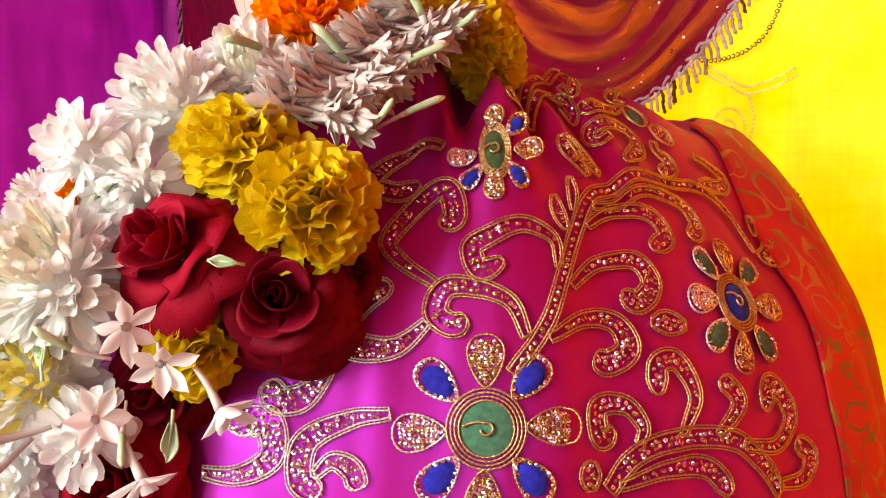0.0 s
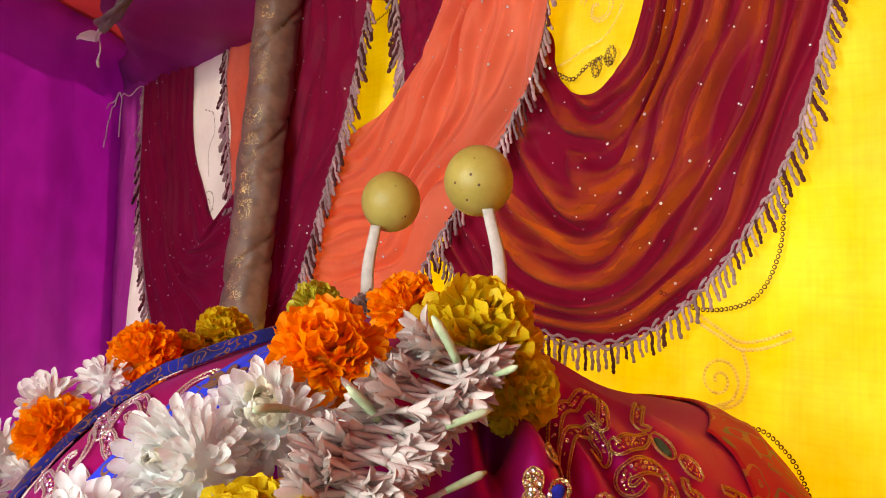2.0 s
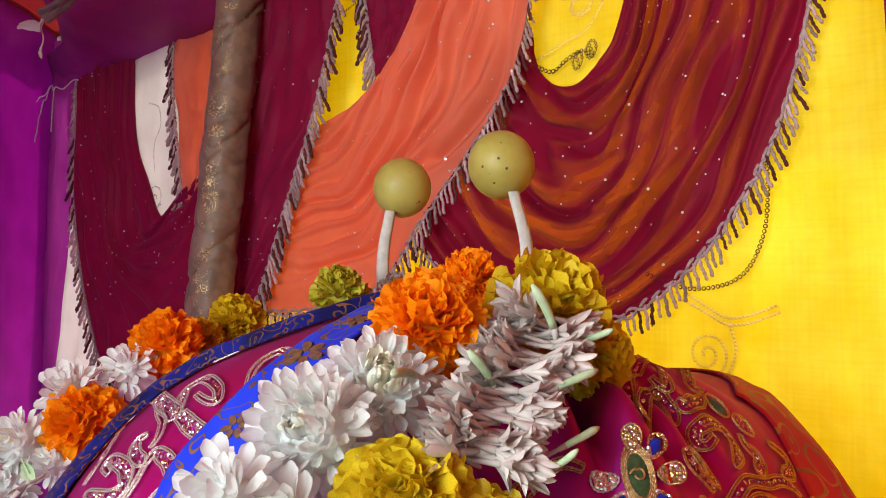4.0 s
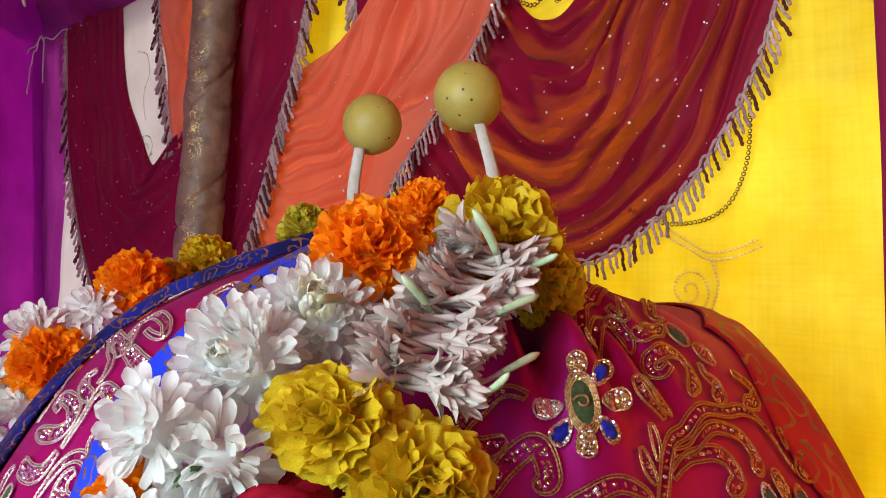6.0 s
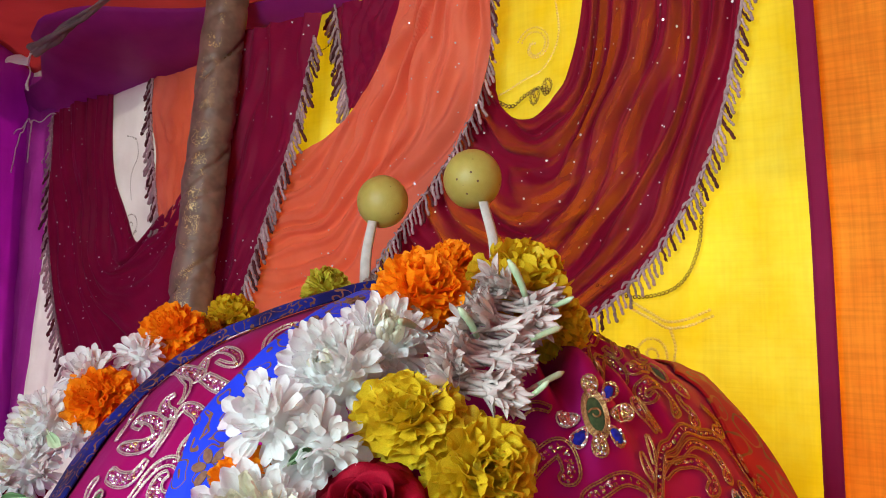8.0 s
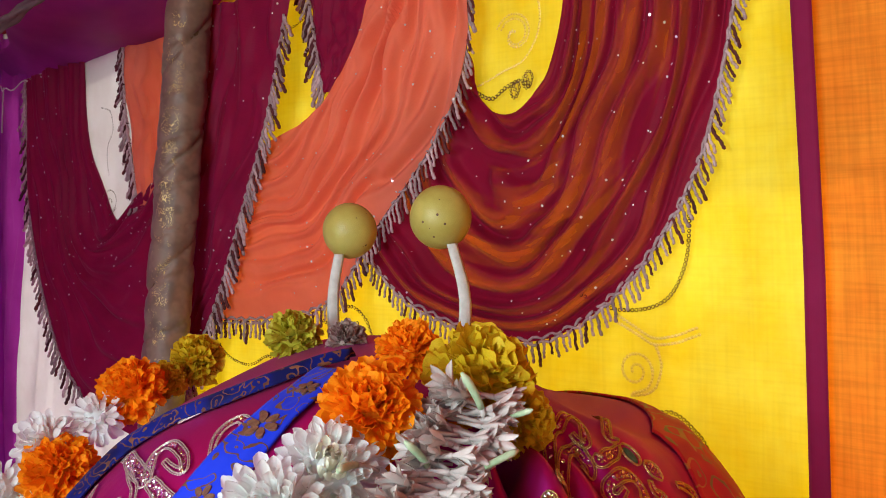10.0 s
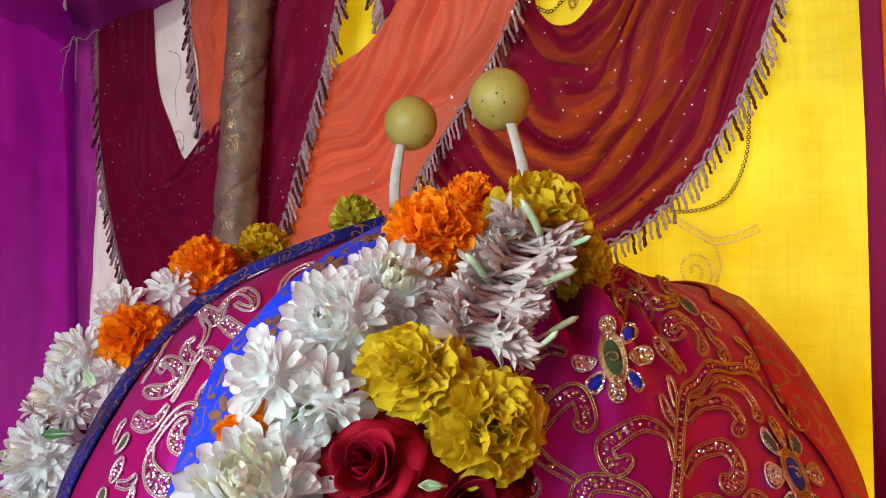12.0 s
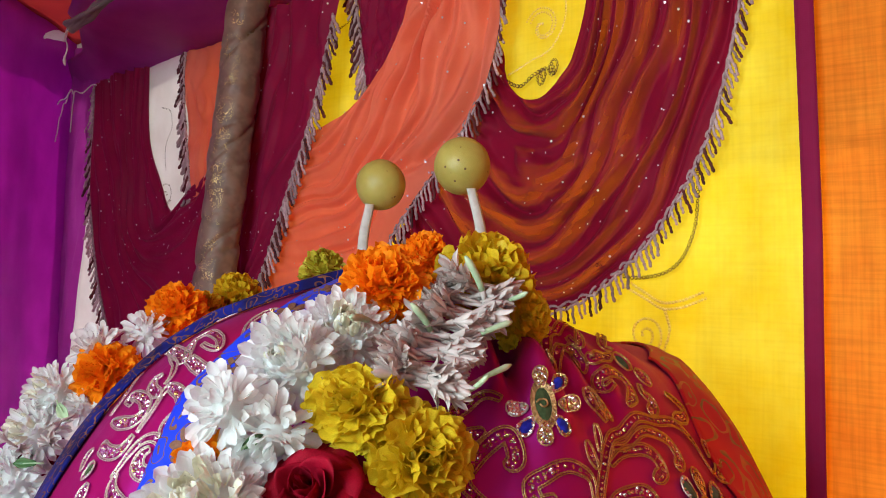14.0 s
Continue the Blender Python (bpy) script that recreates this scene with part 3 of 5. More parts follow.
fringe(swag_c, in_c[3:], -1.0, drift=-0.15, size=1.2)
spangles(swag_c, 90, 7)

swag_d, in_d, out_d = swag(
    "maroon_corner_swag",
    [(1.157, 1.586), (1.138, 1.435), (1.097, 1.364), (1.060, 1.306), (1.009, 1.340), (0.955, 1.374), (0.913, 1.452), (0.889, 1.596)],
    [(1.345, 1.556), (1.340, 1.408), (1.330, 1.305), (1.291, 1.180), (1.221, 1.061), (1.107, 0.982), (0.968, 0.952), (0.850, 1.002)],
    MAROON_DENSE, "", off=0.006, folds=6.5, depth=0.008, seed=8, nu=100, nv=100)
tagged(swag_d, "maroon chiffon swag in the tent corner with tasselled edge", "swag", "swags on the back wall")
fringe(swag_d, out_d[:66], 1.0, drift=0.15, step=0.0125, size=1.45)
spangles(swag_d, 150, 8)

swag_e, in_e, out_e = swag(
    "coral_strip", [(1.043, 1.587), (1.038, 1.498), (1.023, 1.418), (1.003, 1.329)], [(0.894, 1.587), (0.894, 1.498), (0.904, 1.418), (0.923, 1.329)],
    CORAL, "", off=0.004, folds=3.0, depth=0.005, seed=9, nu=40, nv=40)
tagged(swag_e, "coral chiffon strip behind the maroon swag", "swag", "swags on the back wall")
fringe(swag_e, in_e, 1.0, size=1.3)

swag_f, in_f, out_f = swag(
    "maroon_tail", [(0.615, 1.613), (0.596, 1.528), (0.582, 1.464)], [(0.459, 1.613), (0.519, 1.524), (0.563, 1.467)],
    MAROON_DENSE, "", off=0.012, folds=2.5, depth=0.006, seed=10, nu=30, nv=40)
tagged(swag_f, "short maroon chiffon tail with tasselled edge", "swag", "swags on the back wall")
fringe(swag_f, in_f, 1.0, size=1.3)


side_edge, _, _ = swag(
    "wall_side_edge", [(1.345, 1.64), (1.350, 1.45), (1.352, 1.33), (1.372, 1.15), (1.390, 1.0), (1.40, 0.6), (1.40, 0.02)], [(1.47, 1.64), (1.47, 1.45), (1.47, 1.33), (1.47, 1.15), (1.47, 1.0), (1.47, 0.6), (1.47, 0.02)],
    PURPLE, "", off=0.006, folds=1.5, depth=0.006, seed=12, nu=60, nv=16)
tagged(side_edge, "purple satin cloth edge turned onto the back wall", "curtain", kind="structure")


# ---- sequin work on the back wall ----
def ring_trail(owner, ctrl, mat, radius=0.0022, step=0.0046, off=0.010, name="sequin_trail"):
    line = evenly(np.array([wall(w, z, off + ripple(w, z, 0.006, 1)) for w, z in spline(ctrl, 60)]), step)
    pile = Pile()
    for k, p in enumerate(line):
        vv, ff = disc(p, WALL_N + np.array((0.2 * math.sin(k * 2.3), 0.2 * math.cos(k * 1.7), 0.15 * math.sin(k))), radius, 9, 0.5)
        pile.add(vv, ff)
    tagged(part(name, pile.mesh(name, mat), owner, "row of small sewn sequins"), kind="stuff")


def curl(w, z, r0, turns, start=0.0, way=1.0):
    return [(w + r0 * (1 - 0.85 * k / 24) * math.cos(start + way * 2 * math.pi * turns * k / 24), z + r0 * (1 - 0.85 * k / 24) * math.sin(start + way * 2 * math.pi * turns * k / 24)) for k in range(25)]


sequin_work = thing("sequin_embroidery", "dark and gold sequin scrolls sewn on the yellow cloth", "embroidery")
ring_trail(sequin_work, [(0.098, 1.36), (0.094, 1.30), (0.099, 1.256), (0.12, 1.222), (0.166, 1.212), (0.21, 1.225)], BLACK_SEQUIN)
ring_trail(sequin_work, [(0.16, 1.09), (0.136, 1.107), (0.111, 1.116), (0.083, 1.098), (0.066, 1.07), (0.056, 1.04)], BLACK_SEQUIN)
ring_trail(sequin_work, [(0.174, 1.202), (0.149, 1.190), (0.130, 1.181), (0.109, 1.183), (0.084, 1.193)], PALE_SEQUIN, 0.0016, 0.0036)
ring_trail(sequin_work, [(0.171, 1.208), (0.149, 1.196), (0.130, 1.187), (0.109, 1.190), (0.087, 1.199)], PALE_SEQUIN, 0.0016, 0.0036)
ring_trail(sequin_work, [(0.127, 1.18), (0.121, 1.16), (0.129, 1.135), (0.151, 1.128)] + curl(0.149, 1.153, 0.022, 1.8, -1.5, -1.0), PALE_SEQUIN, 0.0016, 0.0036)
for ring in (0.026, 0.020):
    ring_trail(sequin_work, curl(0.293, 1.502, ring, 1.2, 0.4), PALE_SEQUIN, 0.0013, 0.0034)
for w, z in ((0.276, 1.452), (0.292, 1.443)):
    ring_trail(sequin_work, [(w + 0.007 * math.cos(k * 0.7854 + 0.6) + 0.003 * math.sin(k * 0.7854), z + 0.009 * math.sin(k * 0.7854)) for k in range(9)], BLACK_SEQUIN, 0.0018, 0.0036)
    ring_trail(sequin_work, [(w - 0.002, z - 0.004), (w, z), (w + 0.002, z + 0.004)], BLACK_SEQUIN, 0.0022, 0.0036)
ring_trail(sequin_work, [(0.37, 1.455), (0.345, 1.452), (0.31, 1.464), (0.28, 1.475), (0.262, 1.51), (0.268, 1.56)], PALE_SEQUIN, 0.0014, 0.0034)
ring_trail(sequin_work, [(0.35, 1.447), (0.325, 1.436), (0.305, 1.446), (0.285, 1.452), (0.275, 1.445)], BLACK_SEQUIN, 0.0026, 0.0048)
ring_trail(sequin_work, [(0.70, 1.552), (0.67, 1.553), (0.64, 1.560), (0.615, 1.57)], BLACK_SEQUIN, 0.0018, 0.0042)
ring_trail(sequin_work, curl(0.695, 1.50, 0.040, 0.6, -1.2), BLACK_SEQUIN, 0.0014, 0.0036)
ring_trail(sequin_work, curl(0.695, 1.50, 0.046, 0.6, -1.2), BLACK_SEQUIN, 0.0014, 0.0036)
ring_trail(sequin_work, [(0.60, 1.21), (0.57, 1.19), (0.54, 1.195), (0.515, 1.18), (0.50, 1.15)], BLACK_SEQUIN, 0.0024, 0.0048)
ring_trail(sequin_work, [(0.585, 1.175), (0.56, 1.165), (0.53, 1.175)], BLACK_SEQUIN, 0.0024, 0.0048)
ring_trail(sequin_work, [(0.80, 1.13), (0.77, 1.11), (0.73, 1.105), (0.69, 1.12), (0.66, 1.10)], BLACK_SEQUIN, 0.0022, 0.0048)
ring_trail(sequin_work, curl(1.075, 1.335, 0.022, 1.4, 0.4), BLACK_SEQUIN, 0.0014, 0.0036)
ring_trail(sequin_work, [(1.10, 1.49), (1.075, 1.48), (1.07, 1.45), (1.085, 1.42), (1.08, 1.38)], BLACK_SEQUIN, 0.0014, 0.0040)
ring_trail(sequin_work, [(1.115, 1.36), (1.10, 1.335), (1.08, 1.315), (1.06, 1.325)], BLACK_SEQUIN, 0.0016, 0.0040)


# ---- ties at the tent corner ----
ties = thing("tie_strings", "pale strings knotted at the tent's upper corner", "string")
for k, ctrl in enumerate(([(1.30, 1.55, 0.03), (1.335, 1.535, 0.05), (1.36, 1.54, 0.05), (1.39, 1.515, 0.06)], [(1.345, 1.54, 0.05), (1.35, 1.50, 0.05), (1.352, 1.46, 0.05)], [(1.36, 1.54, 0.05), (1.372, 1.50, 0.06), (1.369, 1.44, 0.07)])):
    line = [wall(w, z, o) + np.array((0, 0, 0.004 * math.sin(j * 0.9))) for j, (w, z, o) in enumerate(spline(ctrl, 24))]
    pile = Pile()
    pile.add(*tube(line, 0.0012, 6))
    part("string", pile.mesh("string", STRING), ties)


# ---- twisted cloth end at the ceiling seam ----
knot = thing("twisted_cloth", "pale twisted cloth end tied into the ceiling seam", "cloth")


def twist_end(a, b):
    w, o = 1.055 - 0.27 * b, 0.205 + 0.045 * b
    th = a * 2 * math.pi
    r = (0.0115 - 0.008 * b) * (1 + 0.30 * math.sin(3 * th + 11 * b) + 0.25 * noise.noise((math.cos(th) * 2, math.sin(th) * 2, b * 9)))
    return wall(w + 0.004 * math.sin(b * 17), 1.577 + 0.014 * b + 0.6 * r * math.sin(th), o + r * math.cos(th))


v, f, uv = grid(36, 60, twist_end)
part("bunched_cloth", mesh_of("bunched_cloth", v, f, TWISTED, uvs=uv), knot)
# added white patch in place of daylight showing through the ceiling gap
v, f, uv = grid(16, 14, lambda a, b: wall(1.050 + 0.075 * a, 1.582 - 0.030 * b * (1 - 0.6 * a) + 0.006 * noise.noise((a * 5, b * 4, 6)), 0.196 + 0.02 * b + 0.008 * math.sin(a * 7 + b * 3)))
v, f, uv = thicken(v, f, uv, 0.0008)
part("daylight_patch", mesh_of("daylight_patch", v, f, GAP_WHITE, uvs=uv), knot, "white cloth patch standing in for daylight through the seam")
pile = Pile()
dangle = [wall(1.085 + 0.004 * math.sin(j * 0.8), 1.578 - 0.0046 * j, 0.196) for j in range(13)]
pile.add(*tube(dangle, [0.0012] * 9 + [0.0022, 0.0030, 0.0026, 0.0012], 7))
part("string", pile.mesh("string", STRING), knot, "knotted string end")


# ---- the cloth-wrapped pole ----
POLE_A, POLE_B = np.array((-0.297, 1.235, 0.0)), np.array((-0.1815, 1.235, 1.67))
pole = thing("tent_pole", "tent pole wrapped in creased brown and gold brocade", "pole")


def wrap(a, b):
    c = POLE_A + (POLE_B - POLE_A) * b
    th = a * 2 * math.pi
    turn = th - b * 70 + 0.9 * noise.noise((b * 14, 3.0, 1.0))
    r = 0.0295 + 0.0007 * math.sin(turn) ** 3 - 0.0050 * math.exp(-(((turn / (2 * math.pi)) % 1.0 - 0.5) / 0.020) ** 2) - 0.0038 * math.exp(-((((turn - b * 95) / (2 * math.pi)) % 1.0 - 0.5) / 0.03) ** 2) + 0.0016 * noise.noise((math.cos(th) * 2, math.sin(th) * 2, b * 30)) + 0.0013 * noise.noise((math.cos(th) * 2 + b * 60, math.sin(th) * 2, b * 70)) + 0.0006 * math.sin(2 * turn + 3 * math.sin(b * 40))
    return c + np.array((math.cos(th), math.sin(th), 0)) * r


v, f, uv = grid(56, 420, wrap)
part("wrapping", mesh_of("wrapping", v, f, POLE_CLOTH, uvs=uv), pole)
ends = Pile()
ends.add(*tube([POLE_A, POLE_B], 0.024, 16))
part("core", ends.mesh("core", SPOT), pole)


# ---- the covered mound ----
CX, CY, AX, AL, AF, AB, TOP = 0.0, 0.66, 0.307, 0.315, 0.28, 0.40, 1.2


def dome(th, t, off=0.0):
    """The mound's cloth: th in degrees round its crown, t the way down from the crown."""
    a = radians(th)
    r = t if t < 0.9 else 0.9 + 0.15 * (1 - math.exp(-(t - 0.9) / 0.15))
    z = TOP - 0.218 * t ** 3.5 if t < 0.9 else TOP - 0.218 * 0.9 ** 3.5 - 0.586 * (t - 0.9)
    # creases that run up to the knot, and soft hanging folds further down
    k = math.exp(-((t - 0.63) / 0.12) ** 2)
    z -= k * (0.012 * math.exp(-((th + 91) / 2.4) ** 2) + 0.008 * math.exp(-((th + 66) / 1.8) ** 2))
    kp = math.exp(-((t - 0.58) / 0.075) ** 2)
    z += -0.050 * kp * math.exp(-((th + 82.7 + 6 * (t - 0.6)) / 2.1) ** 2) + k * 0.008 * math.exp(-((th + 88) / 2.2) ** 2)
    kr = math.exp(-((t - 0.70) / 0.11) ** 2)
    z += kr * (-0.013 * math.exp(-((th + 84.6) / 1.4) ** 2) + 0.011 * math.exp(-((th + 79.8) / 1.9) ** 2) - 0.011 * math.exp(-((th + 75.6) / 1.8) ** 2) + 0.010 * math.exp(-((th + 71.8) / 2.0) ** 2) - 0.006 * math.exp(-((th + 67.5) / 1.8) ** 2))
    k2 = math.exp(-((t - 0.62) / 0.14) ** 2)
    z += k2 * 0.0075 * math.sin(radians(th + 70) * 17) * math.exp(-((th + 66) / 16) ** 2)
    low = max(0.0, min(1.0, (t - 0.8) / 0.5))
    r += low * (0.010 * math.sin(a * 17 + 1.5 * math.sin(t * 3)) + 0.006 * math.sin(a * 31 + t * 2))
    r += 0.006 * noise.noise((math.cos(a) * 3, math.sin(a) * 3, t * 3))
    k3 = max(0.0, min(1.0, (t - 0.55) / 0.2))
    r += k3 * 0.006 * math.exp(-((th + 76 + 8 * (t - 0.8)) / 2.4) ** 2) - k3 * 0.005 * math.exp(-((th + 71 + 8 * (t - 0.8)) / 3.0) ** 2)
    r += k3 * (0.004 * noise.noise((th * 0.16, t * 2.2, 4)) + 0.0022 * noise.noise((th * 0.5, t * 3.0, 8)))
    z += off
    r += off * min(1.0, t * t * 1.5)
    x, y = CX + (AX if math.cos(a) > 0 else AL) * r * math.cos(a), CY + (AB if math.sin(a) > 0 else AF) * r * math.sin(a)
    # rounded fold on the shoulder
    z += 0.005 * math.exp(-((x - 0.207) / 0.030) ** 2 - ((y - 0.62) / 0.07) ** 2)
    # soft swells of the draped front
    for sx, sy, h in ((0.04, 0.440, 0.0279), (0.07, 0.495, -0.0046), (0.11, 0.530, 0.0153), (0.15, 0.540, 0.0137), (0.15, 0.470, -0.0080), (0.19, 0.520, -0.0242), (0.10, 0.465, 0.0014)):
        z += h * math.exp(-((x - sx) ** 2 + (y - sy) ** 2) / 0.035 ** 2)
    # hollow between the crown and the shoulder
    k = min(1.0, max(0.0, (y - 0.45) / 0.10))
    z -= 0.033 * math.exp(-((x - 0.13) / 0.065) ** 2) * k * k * (3 - 2 * k)
    k, k2 = (min(1.0, max(0.0, q)) for q in ((y - 0.50) / 0.14, (-x - 0.04) / 0.12))
    z -= 0.014 * k * k * (3 - 2 * k) * k2 * k2 * (3 - 2 * k2)
    # the crest falls away behind the rolled edge
    k, k2 = (min(1.0, max(0.0, q)) for q in ((y - 0.60) / 0.10, (-x - 0.03) / 0.09))
    z -= 0.004 * k * k * (3 - 2 * k) * k2 * k2 * (3 - 2 * k2)
    return np.array((x, y, z))


def dome_normal(th, t):
    p = dome(th, t)
    n = np.cross(dome(th, t + 0.004) - p, dome(th + 0.4, t) - p)
    return n / np.linalg.norm(n)


T_END = 2.68
mound = thing("draped_mound", "mound draped in magenta silk with sequin embroidery", "draped shrine")
v, f, uv = grid(480, 190, lambda a, b: dome(-270 + 360 * a, 0.02 + (T_END - 0.02) * b ** 1.5))
part("silk_cloth", mesh_of("silk_cloth", v, f, PINK, uvs=uv), mound, "magenta silk cloth")


def band(name, ctrl_a, ctrl_b, mat, label, off=0.003, nu=16, nv=90, crown=0.0):
    """A strip of cloth lying on the mound between two lines of (th, t)."""
    A, B = spline(ctrl_a, nv), spline(ctrl_b, nv)

    def fn(a, b):
        k = round(b * nv)
        q = A[k] * (1 - a) + B[k] * a
        return dome(q[0], q[1], off + crown * math.sin(math.pi * a) + 0.0015 * noise.noise((a * 4, b * 12, 3)))

    v, f, uv = grid(nu, nv, fn)
    v, f, uv = thicken(v, f, uv, -0.002)
    return part(name, mesh_of(name, v, f, mat, uvs=uv), mound, label)


band("blue_border", [(-118, 0.36), (-122, 0.47), (-126, 0.667), (-128.5, 0.80), (-129, 0.90), (-128, 1.2), (-127, 1.8)],
     [(-136, 0.34), (-134.3, 0.466), (-136.5, 0.685), (-138.3, 0.766), (-136.5, 0.88), (-134, 1.2), (-133, 1.8)], BLUE, "bright blue brocade border with bronze flowers")
band("folded_edge", [(-132, 0.26), (-148, 0.46), (-166, 0.60), (-170, 0.72), (-167, 0.82), (-163, 0.93), (-160, 1.3), (-158, 1.9)],
     [(-134, 0.22), (-154, 0.445), (-174, 0.605), (-178, 0.73), (-179, 0.83), (-176, 0.94), (-172, 1.3), (-169, 1.9)], DARK_BLUE, "rolled dark blue brocade edge", off=0.002, crown=0.006)
band("red_cover", [(-26, 0.60), (-30, 0.66), (-35.5, 0.731), (-40.3, 0.869), (-44.5, 0.984), (-44.5, 1.068), (-45, 1.5), (-46, 2.2)],
     [(30, 0.60), (36, 0.66), (40, 0.731), (40, 0.88), (40, 0.986), (40, 1.071), (40, 1.5), (40, 2.2)], RED_BROCADE, "red brocade cover with gold leaf scrolls", nu=60)


BRONZE = surface("bronze_thread", (0.16, 0.075, 0.045), (0.26, 0.14, 0.07), rough=0.5, metal=0.3, scale=300, bump_scale=1500)


def bronze_flower(th, t, radius, spin):
    """A flat woven flower on the blue border."""
    c, n = Vector(dome(th, t, 0.0062)), Vector(dome(th, t + 0.004) - dome(th, t)).cross(Vector(dome(th + 0.4, t) - dome(th, t))).normalized()
    a = n.orthogonal().normalized()
    b = n.cross(a)
    pile = Pile()
    for k in range(6):
        w = spin + k * math.pi / 3
        d, e = a * math.cos(w) + b * math.sin(w), b * math.cos(w) - a * math.sin(w)
        ring = [c + d * radius * (0.60 + 0.40 * math.cos(q)) + e * radius * 0.24 * math.sin(q) for q in np.linspace(0, 2 * math.pi, 13)[:-1]]
        low = [p - n * 0.0018 for p in ring]
        pile.add(ring + low, [tuple(range(12))] + [(j, 12 + j, 12 + (j + 1) % 12, (j + 1) % 12) for j in range(12)])
    part("woven_flower", pile.mesh("woven_flower", BRONZE, False), mound, "bronze woven flower")


for th, t, radius, spin in ((-131.5, 0.835, 0.013, 0.2), (-129.5, 0.58, 0.012, 0.5), (-131.5, 0.72, 0.009, 0.9), (-132, 0.95, 0.013, 0.1), (-127.0, 0.46, 0.008, 0.3)):
    bronze_flower(th, t, radius, spin)


# ---- embroidery on the silk ----
def cord_and_rows(name, outline, rows, silver, sizes, fill=None, label=""):
    """One motif: an outline of beaded cord, with rows of sequins inside as its sub-part."""
    pile = Pile()
    for line in outline:
        for lane, rad in ((0.0, 0.00056), (0.0013, 0.00040)):
            pts = evenly(np.array([p + n * (0.0012 + lane * 0.1) + s * lane for p, n, s in line]), 0.0008)
            rr = rad * (1 + 0.45 * np.sin(np.arange(len(pts)) * 2.2))
            vv, ff = tube(pts, rr, 5)
            pile.add(vv, ff)
    ob = part(name, pile.mesh(name, SILVER_CORD if silver else GOLD_CORD), mound, label)
    if rows:
        seq = Pile()
        r = random.Random(len(pile.v))
        for p, n in rows:
            tilt = Vector(n) + Vector((r.uniform(-.7, .7), r.uniform(-.7, .7), r.uniform(-.7, .7)))
            vv, ff = disc(Vector(p) + Vector(n) * 0.0016, tilt, sizes * r.uniform(0.85, 1.1), 8, 0.3, r.uniform(0, 3))
            seq.add(vv, ff, 1 if r.random() < (0.9 if silver else 0.4) else 0)
        tagged(part("sequin_filling", seq.mesh("sequin_filling", [GOLD_SEQUIN, SILVER_SEQUIN], False), ob, "small shiny sequins"), kind="stuff")
    return ob


def on_cloth(ctrl, n=60):
    line = [(dome(a, b, 0.001), dome_normal(a, b)) for a, b in spline(ctrl, n)]
    P = np.array([p for p, _ in line])
    N = np.array([q for _, q in line])
    T = np.gradient(P, axis=0)
    T /= np.maximum(np.linalg.norm(T, axis=1), 1e-9)[:, None]
    return P, N, np.cross(N, T)


SILVER = True


def ribbon(name, ctrl, width, silver, profile, fill=True):
    P, N, S = on_cloth(ctrl)
    n = len(P)
    w = np.array([width * 0.5 * profile(k / (n - 1)) for k in range(n)])
    left = [(P[k] + S[k] * w[k], N[k], S[k]) for k in range(n)]
    right = [(P[k] - S[k] * w[k], N[k], -S[k]) for k in range(n)]
    loop = left + right[::-1] + left[:1]
    run = np.r_[0, np.cumsum(np.linalg.norm(np.diff(P, axis=0), axis=1))]
    r = random.Random(int(width * 1e5) + n)
    rows, d, step = [], 0.0012, 0.0024
    while d < run[-1] and fill:
        k = int(np.searchsorted(run, d))
        lanes = int(max(0, (w[k] * 2 - 0.0014) / (0.0022 if silver else 0.0026)))
        for j in range(lanes):
            o = (j - (lanes - 1) / 2) * 0.0025 + 0.0004 * math.sin(d * 9000 + j)
            rows.append((P[k] + S[k] * (o + r.uniform(-0.0004, 0.0004)) + np.cross(S[k], N[k]) * r.uniform(-0.0008, 0.0008), N[k]))
        d += step
    return cord_and_rows(name, [loop], rows, silver, 0.00125 if silver else 0.00108)


def swirl(ctrl, width, silver=False):
    return ribbon("paisley_swirl", ctrl, width, silver, lambda s: (0.30 + 0.70 * min(1.0, s * 1.8)) * min(1.0, math.sqrt(max(0.0, (1.0 - s) * 9)) + 0.04))


def branch(ctrl, width, silver=False):
    return ribbon("stem", ctrl, width, silver, lambda s: 0.75 + 0.25 * math.sin(s * 3))


def leaf(ctrl, width, silver=False):
    return ribbon("leaf", ctrl, width, silver, lambda s: math.sin(math.pi * min(1, 0.04 + 0.92 * s)) ** 0.8 + 0.03)


def patch(name, place, radius_a, radius_b, ahead, normal, mat, owner, label=""):
    """A domed piece of velvet."""
    n = Vector(normal).normalized()
    a = Vector(ahead).normalized()
    b = n.cross(a)
    verts, faces = [Vector(place) + n * 0.0022], []
    rings = ((0.5, 0.0019), (0.85, 0.0012), (1.0, 0.0002))
    for q, h in rings:
        for k in range(20):
            w = 2 * math.pi * k / 20
            verts.append(Vector(place) + a * radius_a * q * math.cos(w) + b * radius_b * q * math.sin(w) + n * h)
    faces += [(0, 1 + k, 1 + (k + 1) % 20) for k in range(20)]
    for j in range(2):
        faces += [(1 + j * 20 + k, 1 + (j + 1) * 20 + k, 1 + (j + 1) * 20 + (k + 1) % 20, 1 + j * 20 + (k + 1) % 20) for k in range(20)]
    return part(name, mesh_of(name, verts, faces, mat), owner, label)


